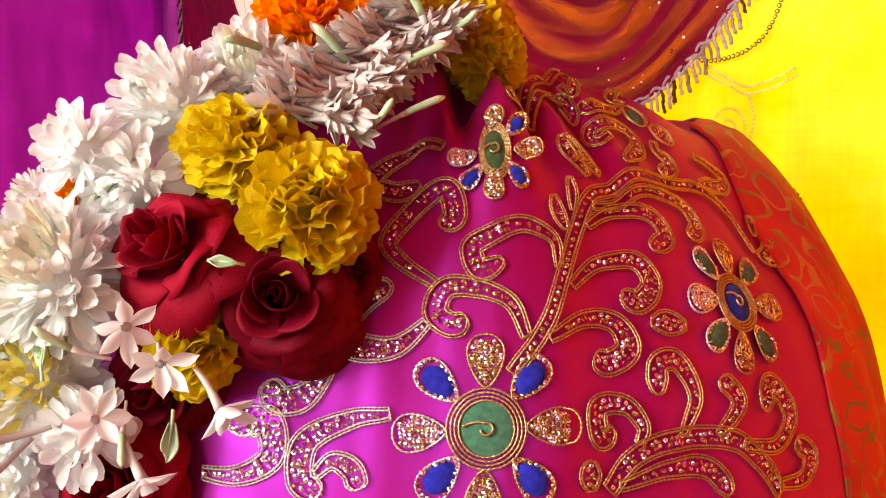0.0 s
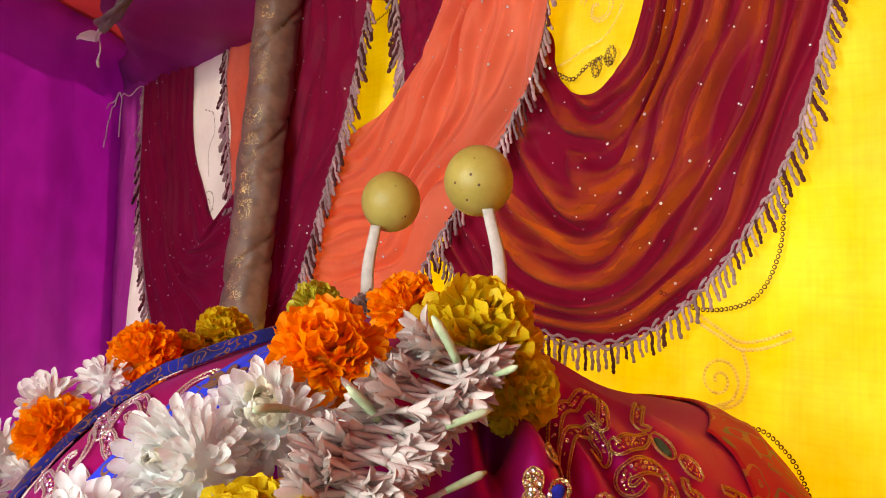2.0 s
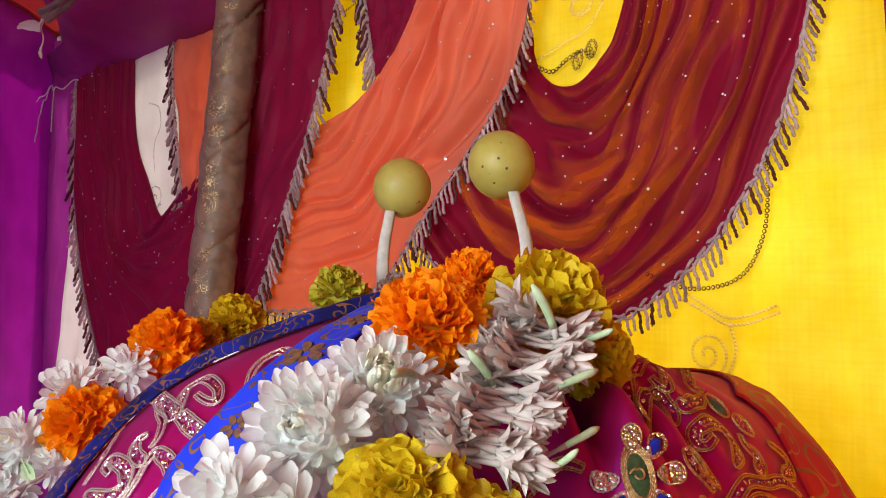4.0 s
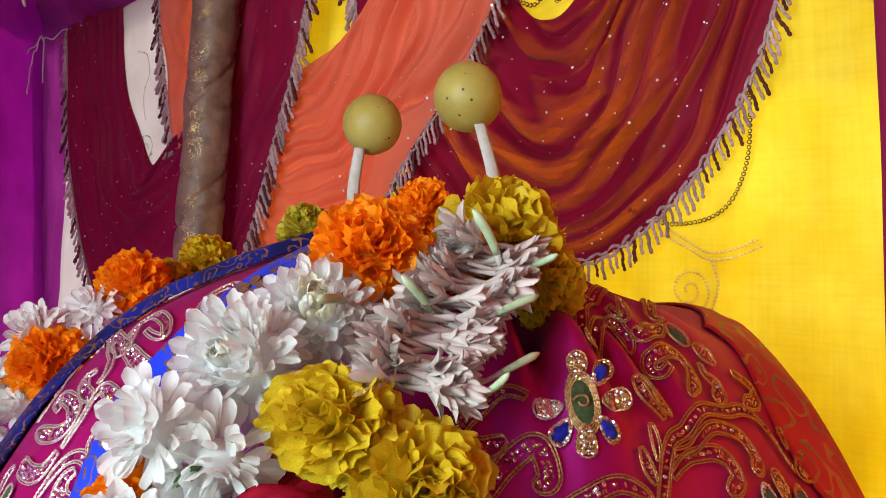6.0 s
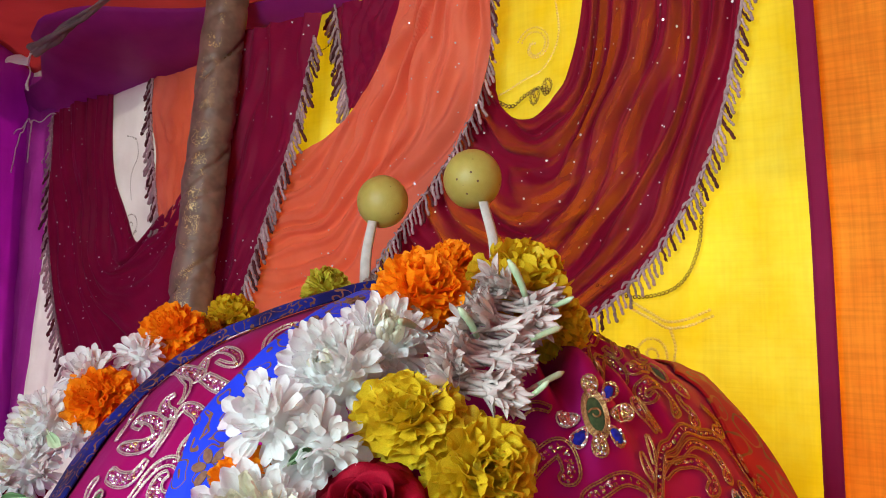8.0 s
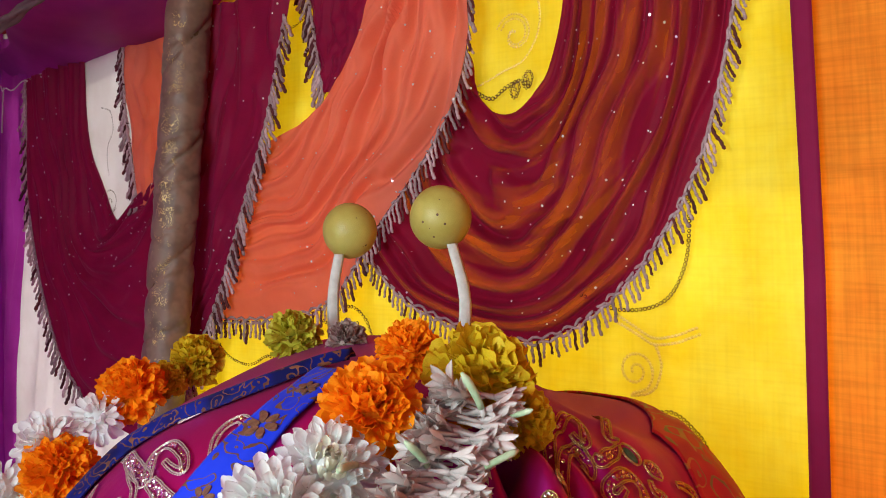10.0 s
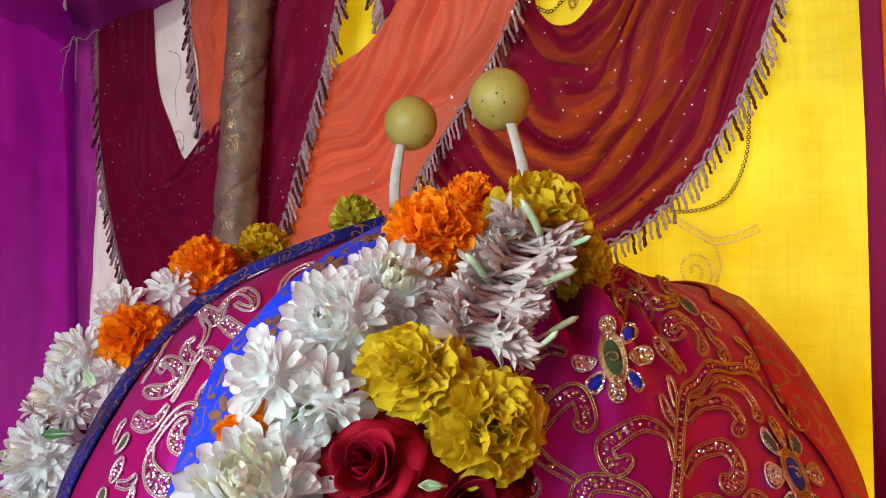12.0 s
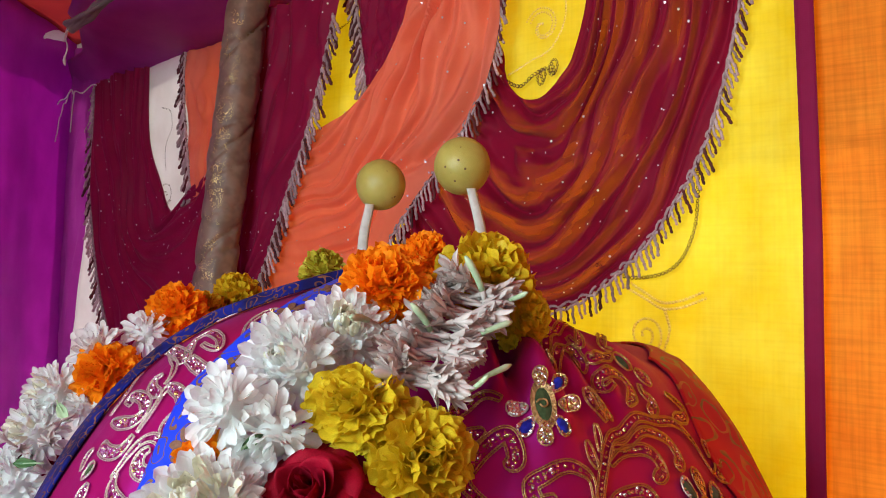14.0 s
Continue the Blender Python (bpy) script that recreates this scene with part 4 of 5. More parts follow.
def greenleaf(ctrl, width, silver=False):
    ob = ribbon("leaf", ctrl, width, silver, lambda s: math.sin(math.pi * min(1, 0.04 + 0.92 * s)) ** 0.7 + 0.03, fill=False)
    P, N, S = on_cloth(ctrl, 8)
    patch("velvet", P[4], np.linalg.norm(P[8] - P[0]) * 0.40, width * 0.33, P[8] - P[0], N[4], OLIVE_VELVET, ob, "olive green velvet filling")
    return ob


def medallion(ctrl, radius, hub=None, petals=None, squash=1.0, silver=False, spin=0.0, slim=1.0, hidden=()):
    """A sewn flower: ringed velvet hub and eight petals, every second one of velvet."""
    radius *= 0.88
    hub, petals = hub or VELVET_GREEN, petals or VELVET_BLUE
    (a0, b0), (a1, b1) = ctrl
    c, n = dome(a0, b0, 0.001), dome_normal(a0, b0)
    up = dome(a1, b1, 0.001) - c
    up -= n * np.dot(up, n)
    up /= np.linalg.norm(up)
    side = np.cross(up, n)

    def at(u, v):
        # the place on the cloth beside the centre
        q = c + side * u * squash + up * v
        x, y = q[0] - CX, q[1] - CY
        # walk along the cloth until it lies over q
        th, t = a0, b0
        for _ in range(24):
            p = dome(th, t, 0.001)
            e = q - p
            dt = (dome(th, t + 0.003, 0.001) - p) / 0.003
            dh = (dome(th + 0.3, t, 0.001) - p) / 0.3
            A = np.array([[np.dot(dt, dt), np.dot(dt, dh)], [np.dot(dt, dh), np.dot(dh, dh)]])
            s = np.linalg.solve(A, [np.dot(dt, e), np.dot(dh, e)])
            t, th = t + 0.7 * max(-0.01, min(0.01, s[0])), th + 0.7 * max(-1.0, min(1.0, s[1]))
        p = dome(th, t, 0.001)
        if np.linalg.norm(q - p - n * np.dot(q - p, n)) > 0.0025:
            # over a steep pleat the stitching spans the gap
            return q - n * 0.002, n
        return p, dome_normal(th, t)

    small = radius if slim == 1.0 else radius * 0.70
    rings = []
    for q in (1.0, 0.9, 0.8, 0.7):
        ring = []
        for k in range(41):
            w = 2 * math.pi * k / 40
            p, m = at(radius * q * slim * math.cos(w), radius * q * math.sin(w))
            ring.append((p, m, np.zeros(3)))
        rings.append(ring)
    ob = cord_and_rows("flower_motif", rings, [], silver, 0.001)
    patch("hub", c, radius * 0.72 * squash * slim, radius * 0.72, side, n, hub, ob, "velvet centre with a small gold curl")
    hook = [c + n * 0.0028 + side * radius * squash * slim * (-0.6 + 0.75 * s + 0.0) + up * radius * (0.05 + 0.12 * math.sin(s * 3)) for s in np.linspace(0, 0.75, 10)]
    hook += [c + n * 0.0032 + side * radius * squash * 0.16 * math.cos(w) + up * radius * 0.16 * math.sin(w) for w in np.linspace(2.2, -3.0, 12)]
    vv, ff = tube(hook, 0.0006, 5)
    pile = Pile()
    pile.add(vv, ff)
    part("curl", pile.mesh("curl", GOLD_CORD), ob)
    for k in range(8):
        if k in hidden:
            continue
        w = spin + 2 * math.pi * k / 8 + 0.06 * math.sin(k * 5)
        velvet = k % 2 == 1
        d0, length, wide = radius * (1.02 if slim == 1.0 else 0.66), small * (1.34 if velvet else 1.36), small * (0.56 if velvet else 0.62)
        mid = d0 + length * 0.5
        loop, rows = [], []
        for j in range(33):
            s = 2 * math.pi * j / 32
            u = length * 0.5 * math.cos(s)
            vv_ = wide * math.sin(s) * (0.72 + 0.28 * math.cos(s))
            x, y = mid + u, vv_
            p, m = at(x * math.sin(w) + y * math.cos(w), x * math.cos(w) - y * math.sin(w))
            loop.append((p, m, np.zeros(3)))
        pc, pn = at(mid * math.sin(w), mid * math.cos(w))
        if velvet:
            for q in (0.78, 0.9):
                for j in range(20):
                    s = 2 * math.pi * j / 20
                    x, y = mid + length * 0.5 * q * math.cos(s), wide * q * math.sin(s) * (0.72 + 0.28 * math.cos(s))
                    if q > 0.8:
                        rows.append(at(x * math.sin(w) + y * math.cos(w), x * math.cos(w) - y * math.sin(w)))
        else:
            for x in np.arange(-0.42, 0.43, 0.085):
                for y in np.arange(-0.8, 0.81, 0.20):
                    X, Y = mid + length * x, wide * y * (0.72 + 0.28 * x * 2)
                    if (x / 0.42) ** 2 + (y / 0.8) ** 2 < 1.05:
                        rows.append(at(X * math.sin(w) + Y * math.cos(w), X * math.cos(w) - Y * math.sin(w)))
        pet = cord_and_rows("petal_motif", [loop], rows, silver or k in (5, 6, 7), 0.0012)
        if velvet:
            a = at((mid + 0.01) * math.sin(w), (mid + 0.01) * math.cos(w))[0] - pc
            patch("velvet", pc + pn * 0.0004, length * 0.36, wide * 0.62, a, pn, petals, pet, "velvet filling")
    return ob


branch([(-81.8, 0.952), (-78.6, 0.924), (-76.4, 0.892), (-73.6, 0.852), (-69.2, 0.803), (-62.0, 0.767), (-51.0, 0.746), (-43.7, 0.767), (-43.2, 0.810)], 0.0056)
swirl([(-80.3, 0.930), (-81.4, 0.911), (-84.2, 0.899), (-87.3, 0.893), (-88.4, 0.906), (-86.9, 0.917), (-85.6, 0.914)], 0.0090)
swirl([(-76.5, 0.884), (-76.7, 0.866), (-79.3, 0.865), (-82.9, 0.869), (-84.8, 0.872), (-84.1, 0.888), (-81.9, 0.886)], 0.0080)
swirl([(-88.4, 0.888), (-91.8, 0.863), (-93.0, 0.843), (-90.2, 0.821), (-87.1, 0.821), (-86.3, 0.846), (-87.8, 0.849)], 0.0090)
swirl([(-72.1, 0.847), (-67.6, 0.817), (-63.2, 0.820), (-62.2, 0.839), (-64.8, 0.851)], 0.0083)
swirl([(-70.8, 0.826), (-63.3, 0.792), (-56.3, 0.782), (-55.5, 0.811), (-58.1, 0.827)], 0.0078)
swirl([(-75.3, 0.894), (-71.8, 0.875), (-67.5, 0.863), (-66.1, 0.881), (-68.1, 0.897), (-69.8, 0.892)], 0.0093)
swirl([(-78.2, 0.929), (-74.7, 0.916), (-71.1, 0.915), (-70.2, 0.932), (-72.5, 0.944), (-73.7, 0.938)], 0.0098)
leaf([(-68.0, 0.772), (-70.2, 0.770), (-71.9, 0.762)], 0.0086)
leaf([(-73.6, 0.837), (-73.2, 0.821), (-73.1, 0.806)], 0.0039)
leaf([(-74.9, 0.854), (-75.6, 0.842), (-75.9, 0.828)], 0.0065)
swirl([(-89.2, 0.912), (-92.0, 0.925), (-95.5, 0.924), (-97.1, 0.915)], 0.0102, SILVER)
swirl([(-98.1, 0.915), (-97.9, 0.936), (-99.6, 0.959), (-101.9, 0.962), (-102.6, 0.948)], 0.0103, SILVER)
swirl([(-108.1, 1.019), (-104.5, 1.017), (-101.9, 1.002), (-102.4, 0.979), (-104.5, 0.979), (-104.8, 0.989)], 0.0121, SILVER)
swirl([(-92.3, 0.971), (-95.6, 0.975), (-99.1, 0.991), (-99.4, 1.018), (-97.7, 1.027)], 0.0101, SILVER)
swirl([(-98.2, 1.014), (-96.8, 1.004), (-95.2, 1.011), (-94.7, 1.024)], 0.0077, SILVER)
swirl([(-96.1, 0.909), (-94.7, 0.894), (-93.3, 0.883), (-94.1, 0.881)], 0.0067, SILVER)
swirl([(-87.3, 0.778), (-90.3, 0.749), (-93.5, 0.763), (-95.4, 0.785), (-92.6, 0.798), (-89.9, 0.799)], 0.0084)
branch([(-73.7, 1.033), (-70.8, 1.009), (-66.6, 0.999), (-61.0, 1.002), (-57.9, 1.024), (-56.2, 1.049)], 0.0079)
swirl([(-66.0, 0.996), (-64.1, 0.968), (-65.2, 0.942), (-67.4, 0.942), (-68.0, 0.965)], 0.0082)
swirl([(-62.3, 0.998), (-59.4, 0.973), (-60.9, 0.954)], 0.0079)
swirl([(-59.7, 1.007), (-55.3, 1.011), (-52.3, 0.990), (-54.2, 0.963), (-56.3, 0.982)], 0.0092)
swirl([(-56.1, 1.043), (-52.0, 1.044), (-50.5, 1.027), (-52.4, 1.014)], 0.0083)
swirl([(-70.4, 1.000), (-69.9, 0.988), (-71.3, 0.973), (-74.1, 0.975), (-74.1, 0.996), (-72.7, 0.990)], 0.0080)
leaf([(-75.5, 1.032), (-75.5, 1.021), (-75.3, 1.011)], 0.0091)
swirl([(-72.6, 1.031), (-68.2, 1.021), (-64.0, 1.022), (-61.9, 1.043)], 0.0079)
leaf([(-63.4, 0.914), (-65.4, 0.912), (-67.3, 0.911)], 0.0098)
swirl([(-38.0, 0.825), (-41.1, 0.811), (-36.0, 0.798)], 0.0065)
leaf([(-38.9, 0.779), (-37.4, 0.768), (-36.8, 0.758)], 0.0048)
medallion([(-84.2, 0.986), (-84.1, 0.960)], 0.0197)
medallion([(-54.9, 0.890), (-52.4, 0.853)], 0.0183, VELVET_BLUE, OLIVE_VELVET, 0.85, spin=-0.25)
medallion([(-81.8, 0.811), (-81.7, 0.786)], 0.0178, OLIVE_VELVET, VELVET_BLUE, 0.9, spin=0.05, slim=0.52, hidden=(7,))
swirl([(-152.0, 0.782), (-156.0, 0.775), (-155.7, 0.766), (-150.2, 0.770), (-146.8, 0.784), (-146.1, 0.801), (-148.7, 0.811), (-155.7, 0.809)], 0.0085, SILVER)
leaf([(-166.4, 0.721), (-160.5, 0.764), (-158.5, 0.800)], 0.0045, SILVER)
swirl([(-149.8, 0.727), (-150.7, 0.738), (-149.0, 0.755), (-144.9, 0.767)], 0.0065, SILVER)
swirl([(-144.5, 0.766), (-144.0, 0.752), (-140.0, 0.760), (-137.8, 0.774)], 0.0070, SILVER)
branch([(-146.1, 0.746), (-146.7, 0.727), (-149.8, 0.702), (-157.9, 0.676)], 0.0030, SILVER)
swirl([(-164.5, 0.673), (-164.3, 0.659), (-150.5, 0.683), (-146.4, 0.701)], 0.0095, SILVER)
branch([(-144.4, 0.769), (-143.9, 0.790), (-144.0, 0.810), (-144.0, 0.822)], 0.0024, SILVER)
swirl([(-147.2, 0.655), (-142.4, 0.669), (-139.9, 0.668), (-143.5, 0.640), (-150.3, 0.619), (-152.4, 0.639), (-149.5, 0.670), (-146.2, 0.697)], 0.0058, SILVER)
branch([(-145.9, 0.694), (-140.1, 0.714), (-135.4, 0.728)], 0.0085, SILVER)
leaf([(-160.4, 0.565), (-158.5, 0.531), (-154.9, 0.487), (-150.1, 0.453)], 0.0045, SILVER)
swirl([(-133.5, 0.694), (-134.8, 0.674), (-135.2, 0.655), (-133.6, 0.653)], 0.0062, SILVER)
swirl([(-136.5, 0.637), (-139.4, 0.595), (-139.9, 0.564), (-137.9, 0.547), (-132.8, 0.573)], 0.0058, SILVER)
leaf([(-134.6, 0.618), (-135.5, 0.590), (-134.5, 0.575)], 0.0040, SILVER)
swirl([(-135.4, 0.749), (-136.0, 0.767), (-136.9, 0.785), (-138.0, 0.798), (-138.1, 0.813), (-136.7, 0.823), (-135.9, 0.817)], 0.0050, SILVER)
swirl([(-144.5, 0.826), (-144.8, 0.838), (-145.8, 0.849), (-148.9, 0.850), (-152.5, 0.841)], 0.0085, SILVER)
branch([(-143.4, 0.877), (-142.7, 0.861), (-142.0, 0.844), (-140.9, 0.831), (-138.9, 0.825), (-136.5, 0.833), (-135.4, 0.846), (-135.1, 0.858)], 0.0046, SILVER)
swirl([(-138.5, 0.838), (-139.3, 0.845), (-139.2, 0.856), (-138.2, 0.864), (-136.2, 0.866)], 0.0085, SILVER)
swirl([(-142.6, 0.872), (-141.8, 0.886), (-140.0, 0.896), (-137.9, 0.902), (-136.3, 0.897)], 0.0115, SILVER)
leaf([(-155.1, 0.849), (-155.9, 0.860), (-154.7, 0.876)], 0.0060, SILVER)
greenleaf([(-150.7, 0.863), (-151.0, 0.873), (-152.3, 0.883)], 0.0090, SILVER)
leaf([(-148.9, 0.887), (-148.9, 0.900), (-148.9, 0.912)], 0.0100, SILVER)
swirl([(-147.3, 0.912), (-144.9, 0.910), (-143.7, 0.905), (-143.4, 0.899)], 0.0060, SILVER)
leaf([(-142.8, 0.909), (-142.5, 0.917), (-142.9, 0.924)], 0.0042, SILVER)
greenleaf([(-149.8, 0.918), (-149.7, 0.927), (-149.6, 0.937)], 0.0085, SILVER)
swirl([(-147.5, 0.935), (-145.2, 0.937), (-143.1, 0.942)], 0.0090, SILVER)
branch([(-141.9, 0.945), (-139.6, 0.940), (-137.7, 0.934)], 0.0090, SILVER)
swirl([(-64.9, 0.577), (-64.8, 0.596), (-64.3, 0.614), (-63.3, 0.595), (-58.6, 0.527), (-64.9, 0.545), (-69.3, 0.564), (-72.4, 0.597), (-78.8, 0.735)], 0.0056)
swirl([(-69.1, 0.651), (-68.4, 0.658), (-65.9, 0.646), (-65.6, 0.622), (-66.2, 0.598), (-71.8, 0.641), (-78.7, 0.741), (-78.3, 0.750)], 0.0060)
leaf([(-64.5, 0.636), (-63.8, 0.655), (-58.9, 0.632), (-54.4, 0.611)], 0.0080)
leaf([(-37.2, 0.476), (-53.6, 0.579), (-52.7, 0.604)], 0.0045)
greenleaf([(-53.2, 0.611), (-52.9, 0.635), (-52.8, 0.655)], 0.0100)
leaf([(-51.3, 0.656), (-50.2, 0.672), (-49.3, 0.688)], 0.0095)
swirl([(-63.5, 0.710), (-65.1, 0.713), (-66.0, 0.699), (-65.3, 0.686), (-63.6, 0.689), (-58.8, 0.675), (-57.7, 0.691), (-59.5, 0.720), (-63.5, 0.753)], 0.0082)
swirl([(-53.2, 0.682), (-54.0, 0.698), (-52.8, 0.710), (-53.2, 0.723), (-56.5, 0.737)], 0.0078)
swirl([(-45.1, 0.698), (-40.7, 0.699), (-37.7, 0.710), (-40.3, 0.722), (-48.3, 0.739)], 0.0078)
leaf([(-72.6, 0.757), (-72.0, 0.779), (-70.3, 0.794)], 0.0105)


# ---- flowers ----
def petal_sheet(length, width, cup, curve, nu=4, nv=5, tip=0.55, ruffle=0.0, seed=0):
    """A petal from its foot at the origin along +y, cupped upward (+z); tip 0 is round, 1 pointed."""
    def fn(a, b):
        u = a * 2 - 1
        body = 0.30 + 0.70 * min(1.0, b / 0.6) ** 0.8
        cut = 0.45 + 0.35 * (1 - tip)
        end = 1.0 if b < cut else math.sqrt(max(0.0, 1 - ((b - cut) / (1.02 - cut)) ** 2)) ** (1 + tip)
        x = u * width * 0.5 * body * end
        y = length * b * (1 - 0.05 * u * u)
        z = cup * u * u * abs(x) * 1.6 + curve * length * b * b
        z += ruffle * b * b * (math.sin(u * 5.3 + seed) + 0.6 * math.sin(u * 11 + 2 * seed))
        y += ruffle * 0.5 * b * math.sin(u * 8 + seed * 1.7)
        return np.array((x, y, z))
    return grid(nu, nv, fn)


def placed(verts, m):
    return [m @ Vector(v) for v in verts]


def petal_mesh(name, mat, *args, **kw):
    v, f, uv = petal_sheet(*args, **kw)
    return mesh_of(name, v, f, mat)


# shared unit petals (one unit is the flower's radius)
MUM_PETALS = {}
for key, mat in (("white", WHITE_PETAL), ("cream", CREAM_PETAL), ("yellow", YELLOW_HEART)):
    MUM_PETALS[key] = [petal_mesh("petal", mat, 1.0, 0.38 + 0.05 * (k % 3), 0.35, -0.24 + 0.20 * k, 6, 8, 0.05, 0.012, k * 1.3) for k in range(4)]
def core_mesh(mat):
    v, f, _ = grid(14, 8, lambda a, b: np.array((0.5 * math.sin(math.pi * b) * math.cos(2 * math.pi * a), 0.5 * math.sin(math.pi * b) * math.sin(2 * math.pi * a), -0.1 + 0.5 * math.cos(math.pi * b))))
    return mesh_of("heart", v, f, mat)


WHITE_CORE = core_mesh(WHITE_PETAL)
GOLDEN = math.pi * (3 - math.sqrt(5))


def lay(az, elev, start, scale, twist=0.0):
    """A petal's pose: its foot at start along the axis, leaning elev radians up from flat, at azimuth az."""
    return Matrix.Rotation(az, 4, "Z") @ Matrix.Translation((0, start[0], start[1])) @ Matrix.Rotation(elev, 4, "X") @ Matrix.Rotation(twist, 4, "Y") @ Matrix.Scale(scale, 4)


def calyx(owner, radius, mat=None, low=0.0):
    pile = Pile()
    line = [(0, 0, -0.75 * radius), (0, 0, -0.55 * radius), (0, 0, -0.3 * radius), (0, 0, -0.05 * radius)]
    pile.add(*tube(line, [0.07 * radius, 0.16 * radius, 0.30 * radius, 0.34 * radius], 10))
    part("calyx", pile.mesh("calyx", mat or LEAF_GREEN), owner, "green calyx", Matrix.Translation((0, 0, -low)))


def chrysanthemum(place, ahead, radius, seed, count=64, heart=0.25, label="white chrysanthemum bloom in the garland", spread=1.0, inner="cream"):
    r = random.Random(seed)
    count = int(count * 3.2)
    ob = thing("chrysanthemum", label, "flower", "garland flowers", facing(place, ahead, r.uniform(0, 6)))
    for k in range(count):
        q = (k + 0.5) / count
        az = k * GOLDEN + r.uniform(-0.15, 0.15)
        elev = radians(88 - 128 * q ** 0.80 * spread) + r.uniform(-0.14, 0.14)
        size = radius * (0.40 + 0.18 * q) * r.uniform(0.75, 1.2)
        key = inner if q < heart and r.random() < 0.8 else "white"
        reach = radius * 0.55 * r.uniform(0.8, 1.15)
        foot = (reach * math.cos(elev), reach * math.sin(elev) - 0.1 * radius)
        # inner petals curve in over the heart, outer ones droop
        shape = 3 - min(3, int(q * 3.2 + r.uniform(0, 1.0)))
        part("petal", MUM_PETALS[key][shape], ob, m=lay(az, elev + r.uniform(-0.1, 0.5), foot, size, r.uniform(-0.5, 0.5)))
    part("heart", WHITE_CORE, ob, m=Matrix.Scale(radius * 1.25, 4))
    calyx(ob, radius)
    return ob


def loose_bloom(place, ahead, radius, seed, count=16, label="white bloom with broad drooping petals"):
    """A bloom of fewer, broader petals."""
    r = random.Random(seed)
    ob = thing("chrysanthemum", label, "flower", "garland flowers", facing(place, ahead, r.uniform(0, 6)))
    count = int(count * 4.0)
    for k in range(count):
        q = (k + 0.5) / count
        az = k * GOLDEN + r.uniform(-0.2, 0.2)
        elev = radians(80 - 125 * q ** 0.8) + r.uniform(-0.2, 0.2)
        size = radius * (0.44 + 0.26 * q) * r.uniform(0.75, 1.15)
        reach = radius * 0.45 * r.uniform(0.8, 1.1)
        m = lay(az, elev + r.uniform(-0.35, 0.35), (reach * math.cos(elev), reach * math.sin(elev) - 0.1 * radius), size, r.uniform(-0.5, 0.5)) @ Matrix.Diagonal((1.25, 1, 1, 1))
        part("petal", MUM_PETALS["white"][max(0, 2 - int(q * 3)) if r.random() < 0.7 else r.randrange(4)], ob, m=m)
    part("heart", WHITE_CORE, ob, m=Matrix.Scale(radius * 0.9, 4))
    calyx(ob, radius)
    return ob


def frill(length, width, seed, wave):
    """A marigold's petal: a narrow claw that opens into a fan with a waved, notched rim."""
    r = random.Random(seed)
    p1, p2, tilt = r.uniform(0, 6), r.uniform(0, 6), r.uniform(-0.25, 0.35)

    def fn(a, b):
        u = a * 2 - 1
        fan = 0.34 + 0.66 * b ** 0.9
        rim = 1 - 0.22 * abs(u) ** 2.5 + 0.05 * math.sin(u * 6 + p1)
        z = wave * b * b * (math.sin(u * 3.6 + p1) + 0.45 * math.sin(u * 7.5 + p2)) + tilt * length * b * b + 0.10 * width * u * u * b
        return np.array((u * width * 0.5 * fan, length * b * rim, z))
    return grid(9, 4, fn)


def ruffle_mesh(name, mat, seed, lo, hi, count, size):
    """The crowded frilled petals of a marigold, unit radius."""
    r = random.Random(seed)
    pile = Pile()
    for k in range(int(count * lo), int(count * hi)):
        q = (k + 0.5) / count
        az = k * GOLDEN + r.uniform(-0.2, 0.2)
        elev = radians(88 - 118 * q ** 0.8) + r.uniform(-0.18, 0.18)
        length = r.uniform(0.44, 0.60)
        v, f, _ = frill(length, size * r.uniform(0.8, 1.2), seed * 999 + k, 0.14 * size)
        reach = 0.42 + r.uniform(-0.07, 0.07)
        out = Vector((0, math.cos(elev), math.sin(elev)))
        m = Matrix.Rotation(az, 4, "Z") @ Matrix.Translation(out * reach + Vector((0, 0, -0.12))) @ Matrix.Rotation(elev + r.uniform(-0.25, 0.25), 4, "X") @ Matrix.Rotation(r.uniform(-0.8, 0.8), 4, "Y")
        pile.add(placed(v, m), f)
    return pile.mesh(name, mat)


MARIGOLDS = {}
for key, mat, count, size in (("orange", ORANGE_PETAL, 230, 0.36), ("yellow", YELLOW_PETAL, 150, 0.52), ("greenish", LIME_PETAL, 120, 0.45), ("faded", DRY_PETAL, 120, 0.40)):
    MARIGOLDS[key] = [(ruffle_mesh("inner_petals", mat, s, 0.0, 0.45, count, size), ruffle_mesh("outer_petals", mat, s + 50, 0.45, 1.0, count, size), core_mesh(mat)) for s in range(2)]


def marigold(place, ahead, radius, key, seed, stretch=(1, 1, 1), label=""):
    r = random.Random(seed)
    inner, outer, core = MARIGOLDS[key][seed % 2]
    label = label or {"orange": "bright orange ruffled marigold head in the garland", "yellow": "golden yellow ruffled marigold head in the garland",
                      "greenish": "greenish yellow marigold head on the mound's crest", "faded": "faded brownish flower head on the mound's crest"}[key]
    ob = thing("marigold", label, "flower", "garland flowers", facing(place, ahead, r.uniform(0, 6)))
    m = Matrix.Diagonal((radius * stretch[0], radius * stretch[1], radius * stretch[2], 1))
    for name, me in (("inner_petals", inner), ("outer_petals", outer), ("heart", core)):
        part(name, me, ob, m=m)
    calyx(ob, radius)
    return ob


